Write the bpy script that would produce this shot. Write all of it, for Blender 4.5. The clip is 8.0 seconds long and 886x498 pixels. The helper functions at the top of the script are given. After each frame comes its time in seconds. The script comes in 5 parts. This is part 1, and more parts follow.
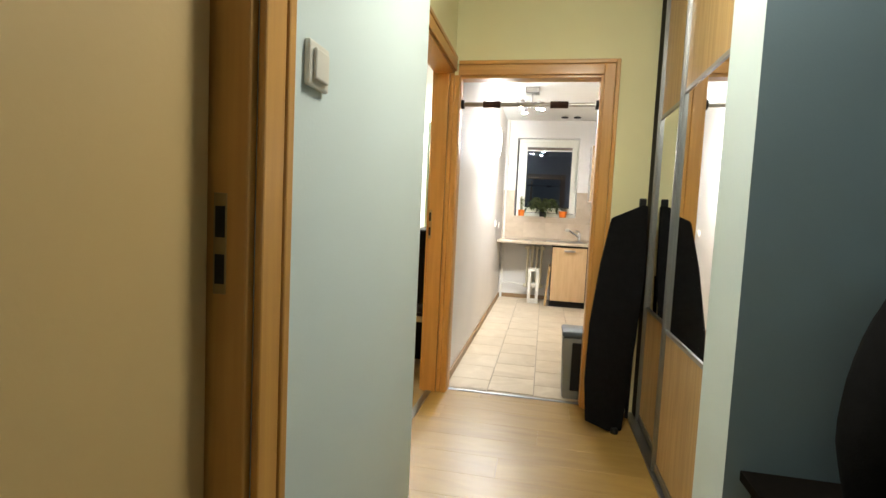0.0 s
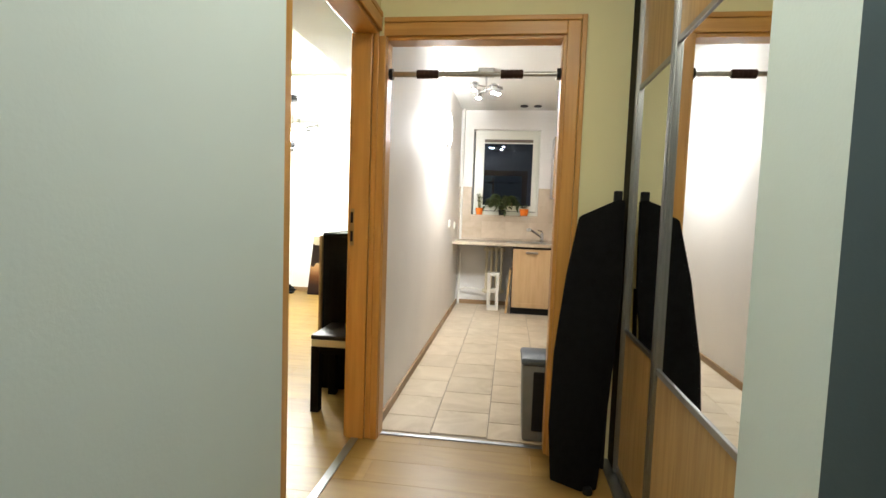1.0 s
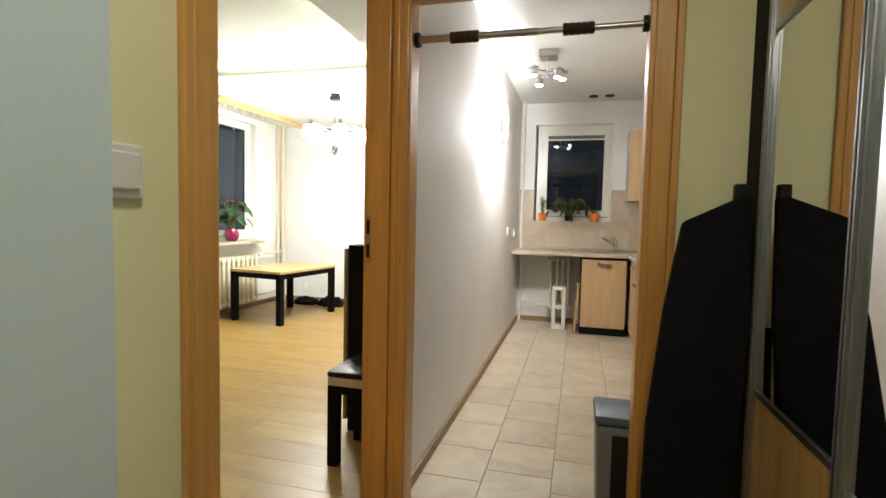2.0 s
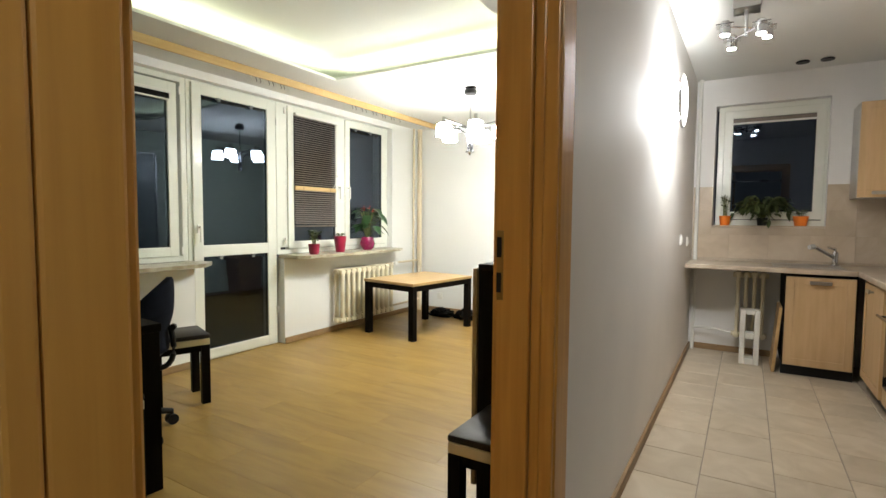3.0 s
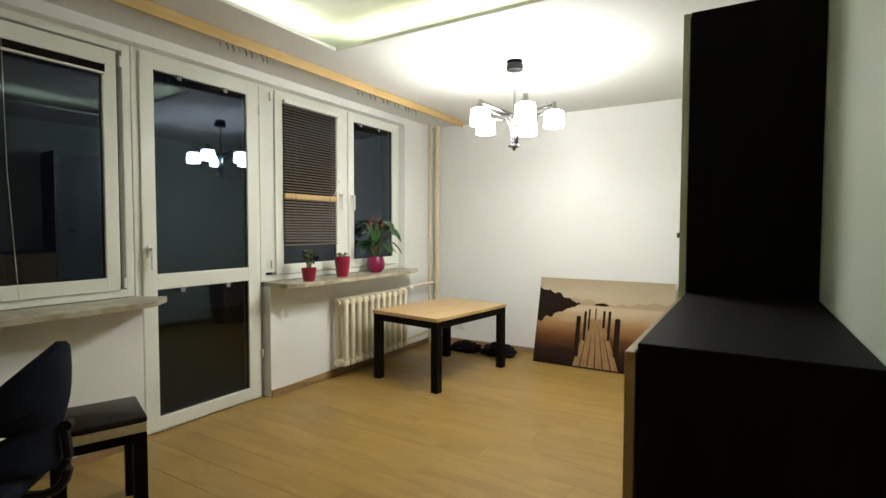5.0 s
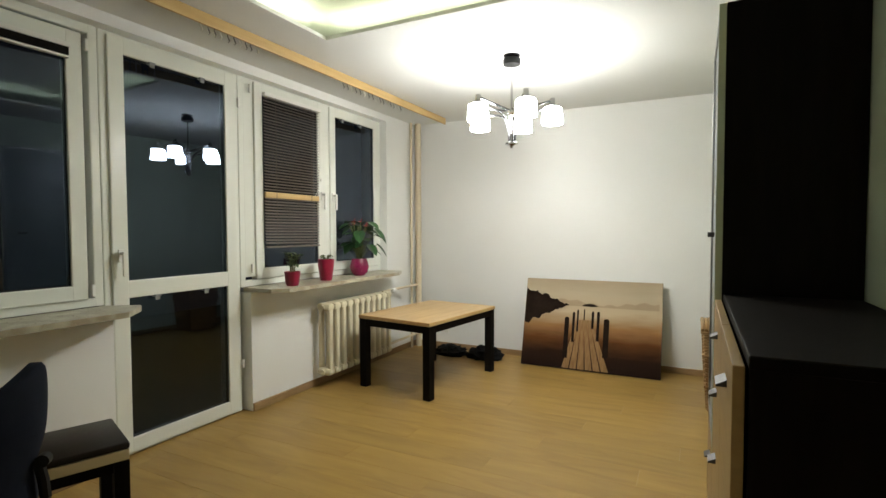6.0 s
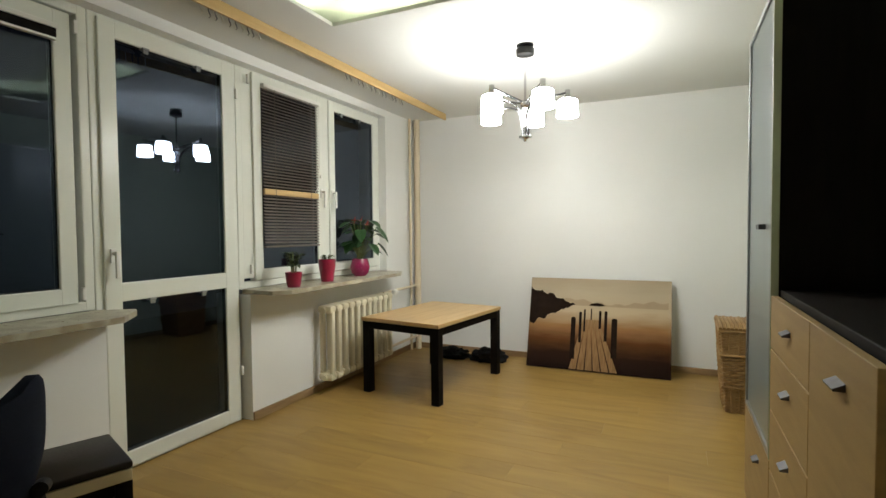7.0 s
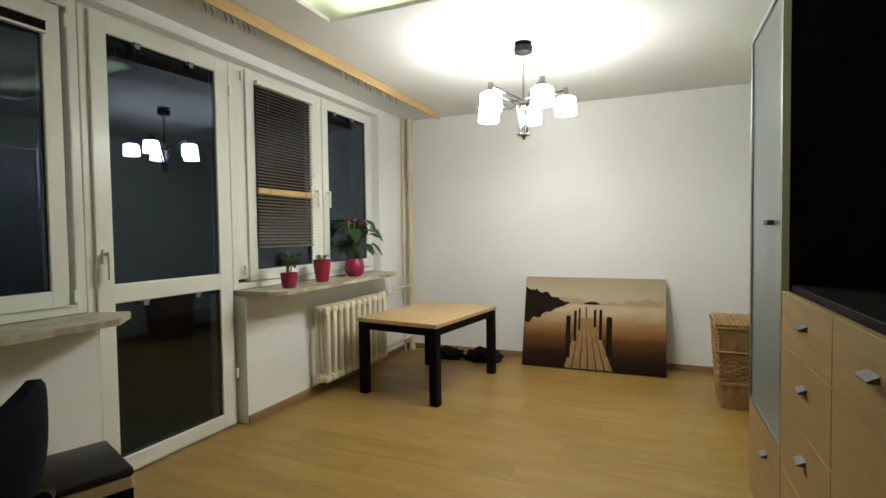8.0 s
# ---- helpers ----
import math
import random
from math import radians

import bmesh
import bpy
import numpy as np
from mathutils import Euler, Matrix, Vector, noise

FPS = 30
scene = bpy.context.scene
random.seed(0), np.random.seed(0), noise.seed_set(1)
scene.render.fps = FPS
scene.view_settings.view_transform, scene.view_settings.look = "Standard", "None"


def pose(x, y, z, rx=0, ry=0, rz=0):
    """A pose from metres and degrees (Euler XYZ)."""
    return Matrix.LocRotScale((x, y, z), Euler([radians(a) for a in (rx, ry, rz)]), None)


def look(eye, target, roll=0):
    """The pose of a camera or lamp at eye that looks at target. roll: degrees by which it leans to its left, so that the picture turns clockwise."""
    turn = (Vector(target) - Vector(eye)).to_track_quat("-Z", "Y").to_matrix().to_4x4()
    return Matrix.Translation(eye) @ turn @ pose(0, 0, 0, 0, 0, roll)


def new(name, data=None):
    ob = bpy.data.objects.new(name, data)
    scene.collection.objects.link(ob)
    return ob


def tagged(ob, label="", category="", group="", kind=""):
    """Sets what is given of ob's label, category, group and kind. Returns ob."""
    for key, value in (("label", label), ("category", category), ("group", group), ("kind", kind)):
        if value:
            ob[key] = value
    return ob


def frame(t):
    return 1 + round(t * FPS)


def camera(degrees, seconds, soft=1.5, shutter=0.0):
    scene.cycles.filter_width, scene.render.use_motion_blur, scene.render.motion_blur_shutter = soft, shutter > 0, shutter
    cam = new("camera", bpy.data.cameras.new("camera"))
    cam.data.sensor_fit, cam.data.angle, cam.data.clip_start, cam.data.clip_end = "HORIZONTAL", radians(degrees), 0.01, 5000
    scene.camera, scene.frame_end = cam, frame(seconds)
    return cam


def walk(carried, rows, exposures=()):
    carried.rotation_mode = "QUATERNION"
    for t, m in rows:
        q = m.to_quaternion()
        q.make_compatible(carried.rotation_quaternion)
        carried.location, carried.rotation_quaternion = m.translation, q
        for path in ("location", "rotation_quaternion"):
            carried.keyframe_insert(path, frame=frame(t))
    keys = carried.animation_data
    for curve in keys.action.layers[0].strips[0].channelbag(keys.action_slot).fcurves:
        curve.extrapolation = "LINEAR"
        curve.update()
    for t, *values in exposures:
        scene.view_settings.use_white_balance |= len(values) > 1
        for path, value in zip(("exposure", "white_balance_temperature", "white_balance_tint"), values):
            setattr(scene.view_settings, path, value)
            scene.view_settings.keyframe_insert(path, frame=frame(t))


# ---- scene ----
cam = camera(82.8, 8.0)
PATH = [
    (0, (-0.59, 2.356, 1.154), (-0.982, 4.312, 1.009), 2.7),
    (0.5, (-0.527, 2.668, 1.166), (-0.791, 4.646, 1.026), 2.3),
    (1, (-0.527, 3.044, 1.16), (-0.787, 5.021, 1.018), 2.0),
    (1.2, (-0.537, 3.194, 1.161), (-0.809, 5.17, 1.02), 1.9),
    (2.3, (-0.522, 3.833, 1.166), (-1.18, 5.718, 1.049), 1.1),
    (2.5, (-0.567, 3.955, 1.173), (-1.327, 5.801, 1.054), 1.0),
    (3, (-0.752, 4.254, 1.196), (-1.784, 5.963, 1.076), 0.5),
    (3.5, (-0.959, 4.505, 1.2), (-2.078, 6.159, 1.091), 0.4),
    (4, (-1.197, 4.809, 1.206), (-2.323, 6.449, 1.105), 0.4),
    (4.5, (-1.376, 4.973, 1.217), (-2.481, 6.638, 1.126), 0.3),
    (5, (-1.521, 5.062, 1.236), (-2.554, 6.772, 1.156), 0.1),
    (6.5, (-1.91, 5.099, 1.231), (-2.769, 6.903, 1.155), -0.3),
    (7, (-2.015, 5.131, 1.208), (-2.85, 6.946, 1.137), -0.5),
    (7.5, (-2.084, 5.124, 1.2), (-2.879, 6.958, 1.13), -0.7),
    (8, (-2.104, 5.122, 1.196), (-2.885, 6.962, 1.128), -0.8),
]
EXPOSE = [(0.0, 1.10), (1.2, 0.64), (2.5, 0.02), (3.5, -0.46), (4.5, -0.78), (6.5, -1.09), (8.0, -1.19)]
walk(cam, [(t, look(eye, target, roll)) for t, eye, target, roll in PATH], EXPOSE)

# ---- night outside ----
world = bpy.data.worlds.new("night")
scene.world = world
world.use_nodes = True
world.node_tree.nodes["Background"].inputs["Color"].default_value = (0.013, 0.015, 0.022, 1)
world.node_tree.nodes["Background"].inputs["Strength"].default_value = 1.0


# ---- small builders ----
def material(name, base, rough=0.5, metal=0.0, second=None, scale=6.0, stretch=(1, 1, 1), mix=0.5, bump=0.0, bump_scale=60.0,
             per_object=0.0, coat=0.0, detail=4.0, distort=0.0, contrast=0.3, rough_var=0.08):
    """A procedural surface: base colour drifting towards second by a stretched noise, a finer noise for gloss and relief."""
    m = bpy.data.materials.new(name)
    m.use_nodes = True
    nt = m.node_tree
    n, link = nt.nodes, nt.links
    bsdf = n["Principled BSDF"]
    bsdf.inputs["Metallic"].default_value = metal
    bsdf.inputs["Roughness"].default_value = rough
    bsdf.inputs["Specular IOR Level"].default_value = 0.14 if max(base) < 0.03 else 0.5
    if coat:
        bsdf.inputs["Coat Weight"].default_value = coat
        bsdf.inputs["Coat Roughness"].default_value = 0.12
    tc = n.new("ShaderNodeTexCoord")
    mp = n.new("ShaderNodeMapping")
    mp.inputs["Scale"].default_value = stretch
    link.new(tc.outputs["Object"], mp.inputs["Vector"])
    oi = n.new("ShaderNodeObjectInfo")
    if per_object:
        ml = n.new("ShaderNodeVectorMath")
        ml.operation = "SCALE"
        ml.inputs[0].default_value = (17.0, 9.0, 23.0)
        link.new(oi.outputs["Random"], ml.inputs["Scale"])
        link.new(ml.outputs["Vector"], mp.inputs["Location"])
    ns = n.new("ShaderNodeTexNoise")
    ns.inputs["Scale"].default_value = scale
    ns.inputs["Detail"].default_value = detail
    ns.inputs["Distortion"].default_value = distort
    link.new(mp.outputs["Vector"], ns.inputs["Vector"])
    rp = n.new("ShaderNodeValToRGB")
    rp.color_ramp.elements[0].position = 0.5 - contrast / 2
    rp.color_ramp.elements[1].position = 0.5 + contrast / 2
    sec = second or tuple(c * 0.9 for c in base)
    rp.color_ramp.elements[0].color = (*base, 1)
    rp.color_ramp.elements[1].color = (*[b * (1 - mix) + s * mix for b, s in zip(base, sec)], 1)
    link.new(ns.outputs["Fac"], rp.inputs["Fac"])
    colour = rp.outputs["Color"]
    if per_object:
        hs = n.new("ShaderNodeHueSaturation")
        mr = n.new("ShaderNodeMapRange")
        mr.inputs["To Min"].default_value = 1 - per_object
        mr.inputs["To Max"].default_value = 1 + per_object
        link.new(oi.outputs["Random"], mr.inputs["Value"])
        link.new(mr.outputs["Result"], hs.inputs["Value"])
        link.new(colour, hs.inputs["Color"])
        colour = hs.outputs["Color"]
    link.new(colour, bsdf.inputs["Base Color"])
    fine = n.new("ShaderNodeTexNoise")
    fine.inputs["Scale"].default_value = bump_scale
    fine.inputs["Detail"].default_value = 3.0
    link.new(mp.outputs["Vector"], fine.inputs["Vector"])
    rr = n.new("ShaderNodeMapRange")
    rr.inputs["To Min"].default_value = max(0.02, rough - rough_var)
    rr.inputs["To Max"].default_value = min(1.0, rough + rough_var)
    link.new(fine.outputs["Fac"], rr.inputs["Value"])
    link.new(rr.outputs["Result"], bsdf.inputs["Roughness"])
    if bump:
        bp = n.new("ShaderNodeBump")
        bp.inputs["Strength"].default_value = bump
        bp.inputs["Distance"].default_value = 0.003
        link.new(fine.outputs["Fac"], bp.inputs["Height"])
        link.new(bp.outputs["Normal"], bsdf.inputs["Normal"])
    return m


def glowing(name, colour, strength):
    m = bpy.data.materials.new(name)
    m.use_nodes = True
    b = m.node_tree.nodes["Principled BSDF"]
    b.inputs["Base Color"].default_value = (0.9, 0.9, 0.9, 1)
    b.inputs["Emission Color"].default_value = (*colour, 1)
    b.inputs["Emission Strength"].default_value = strength
    return m


def clear(name, tint=(1, 1, 1), rough=0.0, ior=1.5):
    m = bpy.data.materials.new(name)
    m.use_nodes = True
    b = m.node_tree.nodes["Principled BSDF"]
    b.inputs["Base Color"].default_value = (*tint, 1)
    b.inputs["Transmission Weight"].default_value = 1.0
    b.inputs["Roughness"].default_value = rough
    b.inputs["IOR"].default_value = ior
    return m


def sheet_glass(name, tint=(0.25, 0.26, 0.27), ior=1.72):
    """Thin window glass: clear straight through, with a mirror gloss that grows towards grazing angles."""
    m = bpy.data.materials.new(name)
    m.use_nodes = True
    nt = m.node_tree
    nt.nodes.remove(nt.nodes["Principled BSDF"])
    tr, gl, mx, fr = (nt.nodes.new(k) for k in ("ShaderNodeBsdfTransparent", "ShaderNodeBsdfGlossy", "ShaderNodeMixShader", "ShaderNodeFresnel"))
    tr.inputs["Color"].default_value = (*tint, 1)
    gl.inputs["Roughness"].default_value = 0.0
    gl.inputs["Color"].default_value = (0.64, 0.78, 1.0, 1)
    fr.inputs["IOR"].default_value = ior
    nt.links.new(fr.outputs["Fac"], mx.inputs["Fac"])
    nt.links.new(tr.outputs["BSDF"], mx.inputs[1])
    nt.links.new(gl.outputs["BSDF"], mx.inputs[2])
    nt.links.new(mx.outputs["Shader"], nt.nodes["Material Output"].inputs["Surface"])
    return m


def box(bm, x0, x1, y0, y1, z0, z1, bevel=0.0):
    r = bmesh.ops.create_cube(bm, size=1.0, matrix=Matrix.LocRotScale(((x0 + x1) / 2, (y0 + y1) / 2, (z0 + z1) / 2), None,
                                                                    (abs(x1 - x0), abs(y1 - y0), abs(z1 - z0))))
    if bevel:
        vs = set(r["verts"])
        es = [e for e in bm.edges if e.verts[0] in vs and e.verts[1] in vs]
        bmesh.ops.bevel(bm, geom=es, offset=bevel, segments=2, affect="EDGES", profile=0.5)
    return bm


def cyl(bm, p0, p1, r0, r1=None, seg=16):
    p0, p1 = Vector(p0), Vector(p1)
    d = p1 - p0
    q = d.to_track_quat("Z", "Y").to_matrix().to_4x4()
    bmesh.ops.create_cone(bm, cap_ends=True, segments=seg, radius1=r0, radius2=r0 if r1 is None else r1, depth=d.length,
                          matrix=Matrix.Translation((p0 + p1) / 2) @ q)
    return bm


def lathe(bm, profile, at=(0, 0, 0), seg=24, cap=True):
    """Turns (radius, height) pairs round the z axis."""
    rings = []
    for r, h in profile:
        rings.append([bm.verts.new((at[0] + r * math.cos(2 * math.pi * k / seg), at[1] + r * math.sin(2 * math.pi * k / seg), at[2] + h)) for k in range(seg)])
    for a, b in zip(rings, rings[1:]):
        for k in range(seg):
            bm.faces.new((a[k], a[(k + 1) % seg], b[(k + 1) % seg], b[k]))
    if cap:
        bm.faces.new(list(reversed(rings[0])))
        bm.faces.new(rings[-1])
    return bm


def tube(bm, pts, r, seg=8):
    pts = [Vector(p) for p in pts]
    rings = []
    for i, p in enumerate(pts):
        d = (pts[min(i + 1, len(pts) - 1)] - pts[max(i - 1, 0)]).normalized()
        q = d.to_track_quat("Z", "Y")
        rr = r[i] if isinstance(r, (list, tuple)) else r
        rings.append([bm.verts.new(p + q @ Vector((rr * math.cos(2 * math.pi * k / seg), rr * math.sin(2 * math.pi * k / seg), 0))) for k in range(seg)])
    for a, b in zip(rings, rings[1:]):
        for k in range(seg):
            bm.faces.new((a[k], a[(k + 1) % seg], b[(k + 1) % seg], b[k]))
    bm.faces.new(list(reversed(rings[0])))
    bm.faces.new(rings[-1])
    return bm


def bez(a, b, c, d, k=10):
    a, b, c, d = Vector(a), Vector(b), Vector(c), Vector(d)
    return [a * (1 - s) ** 3 + b * 3 * s * (1 - s) ** 2 + c * 3 * s * s * (1 - s) + d * s ** 3 for s in [i / k for i in range(k + 1)]]


def prism(bm, outline, axis, lo, hi):
    """A flat outline (pairs) pushed along one axis from lo to hi."""
    def put(u, v, w):
        return {"x": (w, u, v), "y": (u, w, v), "z": (u, v, w)}[axis]
    a = [bm.verts.new(put(u, v, lo)) for u, v in outline]
    b = [bm.verts.new(put(u, v, hi)) for u, v in outline]
    n = len(outline)
    for k in range(n):
        bm.faces.new((a[k], a[(k + 1) % n], b[(k + 1) % n], b[k]))
    bm.faces.new(a)
    bm.faces.new(b)
    bmesh.ops.recalc_face_normals(bm, faces=bm.faces)
    return bm


def mesh_of(name, bm, mat, smooth=False):
    me = bpy.data.meshes.new(name)
    bmesh.ops.recalc_face_normals(bm, faces=bm.faces)
    if smooth:
        for f in bm.faces:
            f.smooth = True
        for e in bm.edges:
            if len(e.link_faces) == 2 and e.calc_face_angle() > 0.6:
                e.smooth = False
    bm.to_mesh(me)
    bm.free()
    for k in (mat if isinstance(mat, (list, tuple)) else [mat]):
        me.materials.append(k)
    return me


def thing(name, label, category, at=(0, 0, 0), turn=0, group="", tilt=0):
    ob = new(name)
    ob.matrix_basis = pose(at[0], at[1], at[2], tilt, 0, turn)
    ob.empty_display_size = 0.05
    return tagged(ob, label, category, group)


def root_of(ob):
    while ob.parent:
        ob = ob.parent
    return ob


def part(name, bm, mat, parent, label="", smooth=False, world=False):
    """One mesh under a thing or a part. world: bm is in room coordinates, otherwise in the thing's own."""
    if world:
        bm.transform(root_of(parent).matrix_basis.inverted())
    ob = new(name, mesh_of(name, bm, mat, smooth))
    ob.parent = parent
    return tagged(ob, label)


def solid(name, bm, mat, label, category, group="", kind="", smooth=False):
    """A thing that is one mesh, in room coordinates."""
    ob = new(name, mesh_of(name, bm, mat, smooth))
    return tagged(ob, label, category, group, kind)


def BM():
    return bmesh.new()


def slab(axis, lo, hi, u0, u1, z0, z1, holes=()):
    """A wall across one axis, from lo to hi thick, with holes (u0, u1, z0, z1) cut through it."""
    bm = BM()
    us = sorted({u0, u1, *[h[0] for h in holes], *[h[1] for h in holes]})
    zs = sorted({z0, z1, *[h[2] for h in holes], *[h[3] for h in holes]})
    for a, b in zip(us, us[1:]):
        for c, d in zip(zs, zs[1:]):
            mu, mz = (a + b) / 2, (c + d) / 2
            if any(h[0] < mu < h[1] and h[2] < mz < h[3] for h in holes):
                continue
            if axis == "x":
                box(bm, lo, hi, a, b, c, d)
            else:
                box(bm, a, b, lo, hi, c, d)
    bmesh.ops.remove_doubles(bm, verts=bm.verts, dist=1e-5)
    twins = {}
    for f in bm.faces:
        twins.setdefault(tuple(round(c, 4) for c in f.calc_center_median()), []).append(f)
    bmesh.ops.delete(bm, geom=[f for fs in twins.values() if len(fs) > 1 for f in fs], context="FACES_ONLY")
    return bm


# ---- materials ----
M_WHITE = material("white_wall_paint", (0.80, 0.80, 0.775), 0.75, second=(0.75, 0.75, 0.72), scale=1.6, bump=0.10, bump_scale=140)
M_CEIL = material("ceiling_paint", (0.72, 0.725, 0.70), 0.85, second=(0.68, 0.685, 0.66), scale=1.2, bump=0.08, bump_scale=120)
M_KITCH = material("kitchen_wall_paint", (0.80, 0.785, 0.76), 0.7, second=(0.70, 0.69, 0.68), scale=1.5, bump=0.10, bump_scale=130)
M_YELLOW = material("pale_yellow_paint", (0.80, 0.77, 0.48), 0.72, second=(0.76, 0.73, 0.44), scale=1.5, bump=0.10, bump_scale=130)
M_MINT = material("pale_mint_paint", (0.64, 0.75, 0.77), 0.7, second=(0.60, 0.71, 0.73), scale=1.4, bump=0.10, bump_scale=130)
M_SAGE = material("pale_sage_paint", (0.50, 0.57, 0.47), 0.72, second=(0.46, 0.53, 0.43), scale=1.4, bump=0.10, bump_scale=130)
M_STRIP = material("pale_green_edging", (0.50, 0.56, 0.40), 0.5)
M_BLUE = material("blue_grey_paint", (0.215, 0.305, 0.37), 0.7, second=(0.195, 0.28, 0.34), scale=1.4, bump=0.10, bump_scale=130)
M_TAN = material("tan_paint", (0.66, 0.46, 0.20), 0.6, second=(0.58, 0.44, 0.23), scale=1.4, bump=0.06, bump_scale=130)
M_DOOR = material("honey_wood_veneer", (0.62, 0.33, 0.085), 0.38, second=(0.46, 0.22, 0.050), scale=3.0, stretch=(16, 16, 0.7), mix=0.55, bump=0.05, bump_scale=30, coat=0.15, distort=0.4)
M_DOORH = material("honey_wood_lintel", (0.62, 0.33, 0.085), 0.38, second=(0.46, 0.22, 0.050), scale=3.0, stretch=(0.7, 0.7, 16), mix=0.55, bump=0.05, bump_scale=30, coat=0.15, distort=0.4)
M_LAM = material("oak_laminate", (0.350, 0.222, 0.062), 0.38, second=(0.21, 0.118, 0.031), scale=1.5, stretch=(1.1, 6, 6), mix=0.80, bump=0.0, bump_scale=9, per_object=0.085, distort=1.3, contrast=0.55, detail=5.5, rough_var=0.08)
M_LAM.node_tree.nodes["Principled BSDF"].inputs["Specular IOR Level"].default_value = 0.32
M_LAMEDGE = material("laminate_joint", (0.24, 0.15, 0.06), 0.8)
M_TILE = material("beige_floor_tile", (0.60, 0.52, 0.40), 0.32, second=(0.44, 0.36, 0.25), scale=4.5, mix=0.85, bump=0.06, bump_scale=30, per_object=0.08, distort=1.2, contrast=0.4)
M_GROUT = material("tile_grout", (0.30, 0.26, 0.21), 0.9)
M_WALLTILE = material("beige_wall_tile", (0.58, 0.49, 0.38), 0.35, second=(0.42, 0.33, 0.23), scale=4.5, mix=0.9, per_object=0.05, distort=1.0, contrast=0.45)
M_SKIRT = material("skirting_wood", (0.29, 0.185, 0.09), 0.5, second=(0.21, 0.13, 0.06), scale=4, stretch=(2, 2, 14), mix=0.7)
M_PVC = material("white_pvc", (0.76, 0.77, 0.70), 0.26, second=(0.72, 0.73, 0.66), scale=2, rough_var=0.015)
M_GASKET = material("black_gasket", (0.02, 0.02, 0.02), 0.6)
M_GLASS = sheet_glass("window_glass")
M_GLASSBACK = bpy.data.materials.new("window_glass_outer_face")
M_GLASSBACK.use_nodes = True
M_GLASSBACK.node_tree.nodes["Principled BSDF"].inputs["Alpha"].default_value = 0.0
M_PLATE = clear("spot_lamp_glass")
M_FROST = clear("frosted_cabinet_glass", (0.30, 0.36, 0.355), 0.32)
M_FROST.node_tree.nodes["Principled BSDF"].inputs["Transmission Weight"].default_value = 0.5
M_MIRROR = material("mirror_silver", (0.86, 0.88, 0.88), 0.02, metal=1.0, second=(0.86, 0.88, 0.88), rough_var=0.0)
M_ALU = material("brushed_aluminium", (0.36, 0.37, 0.38), 0.38, metal=1.0, second=(0.30, 0.31, 0.32), scale=4, stretch=(30, 30, 1))
M_CHROME = material("chrome", (0.62, 0.62, 0.63), 0.10, metal=1.0, rough_var=0.03)
# Chrome copy whose darker colour stands in for dark reflections along the lamp arms.
M_DARKCHROME = material("darkened_chrome", (0.16, 0.16, 0.17), 0.22, metal=1.0, rough_var=0.03)
M_STEEL = material("brushed_steel", (0.50, 0.49, 0.47), 0.30, metal=1.0, second=(0.42, 0.41, 0.40), scale=5, stretch=(1, 1, 20))
M_BRASS = material("worn_brass", (0.42, 0.32, 0.16), 0.35, metal=1.0)
M_VENEER = material("light_oak_panel", (0.50, 0.33, 0.14), 0.42, second=(0.36, 0.22, 0.085), scale=3.4, stretch=(13, 13, 0.8), mix=0.8, distort=0.7, bump=0.04, bump_scale=40)
M_BLACKWOOD = material("black_brown_wood", (0.005, 0.0042, 0.0036), 0.55, second=(0.009, 0.007, 0.0055), scale=4, stretch=(10, 10, 1), mix=0.8, bump=0.05, bump_scale=50)
M_BLACKWOOD.node_tree.nodes["Principled BSDF"].inputs["Specular IOR Level"].default_value = 0.05
M_BIRCH = material("pale_birch_veneer", (0.31, 0.205, 0.082), 0.5, second=(0.25, 0.162, 0.064), scale=3.0, stretch=(8, 1.2, 9), mix=0.8, distort=0.5)
M_MAPLE = material("maple_front", (0.60, 0.42, 0.23), 0.40, second=(0.52, 0.35, 0.18), scale=3.0, stretch=(9, 9, 0.9), mix=0.8, distort=0.5)
M_TABLE = material("oak_table_veneer", (0.55, 0.37, 0.17), 0.38, second=(0.44, 0.28, 0.12), scale=3.0, stretch=(12, 0.9, 9), mix=0.8, distort=0.6)
M_WORKTOP = material("stone_worktop", (0.50, 0.42, 0.32), 0.35, second=(0.38, 0.31, 0.23), scale=9, mix=0.8, detail=8)
M_BLACKCLOTH = material("black_cloth", (0.006, 0.006, 0.0065), 0.95, second=(0.011, 0.011, 0.012), scale=30, bump=0.25, bump_scale=220)
M_NAVY = material("navy_upholstery", (0.005, 0.007, 0.014), 0.9, second=(0.008, 0.010, 0.02), scale=24, bump=0.3, bump_scale=200)
M_BLACKPL = material("black_plastic", (0.015, 0.015, 0.016), 0.4, second=(0.02, 0.02, 0.02))
M_SEAT = material("dark_leather", (0.016, 0.012, 0.010), 0.38, second=(0.026, 0.020, 0.016), scale=9, bump=0.12, bump_scale=150)
M_CREAM = material("cream_band", (0.56, 0.47, 0.30), 0.55, second=(0.50, 0.41, 0.26), scale=5)
M_RAD = material("cream_enamel", (0.70, 0.64, 0.47), 0.35, second=(0.64, 0.57, 0.40), scale=5, bump=0.08, bump_scale=60)
M_PIPE = material("beige_pipe_paint", (0.68, 0.58, 0.42), 0.5, second=(0.62, 0.52, 0.37), scale=3)
M_MARBLE = material("greenish_marble", (0.46, 0.43, 0.33), 0.30, second=(0.25, 0.20, 0.13), scale=5.5, mix=0.85, detail=9, distort=1.6, contrast=0.25)
M_PINE = material("varnished_pine", (0.54, 0.37, 0.16), 0.42, second=(0.44, 0.29, 0.11), scale=3, stretch=(14, 0.8, 14), mix=0.8, distort=0.4)
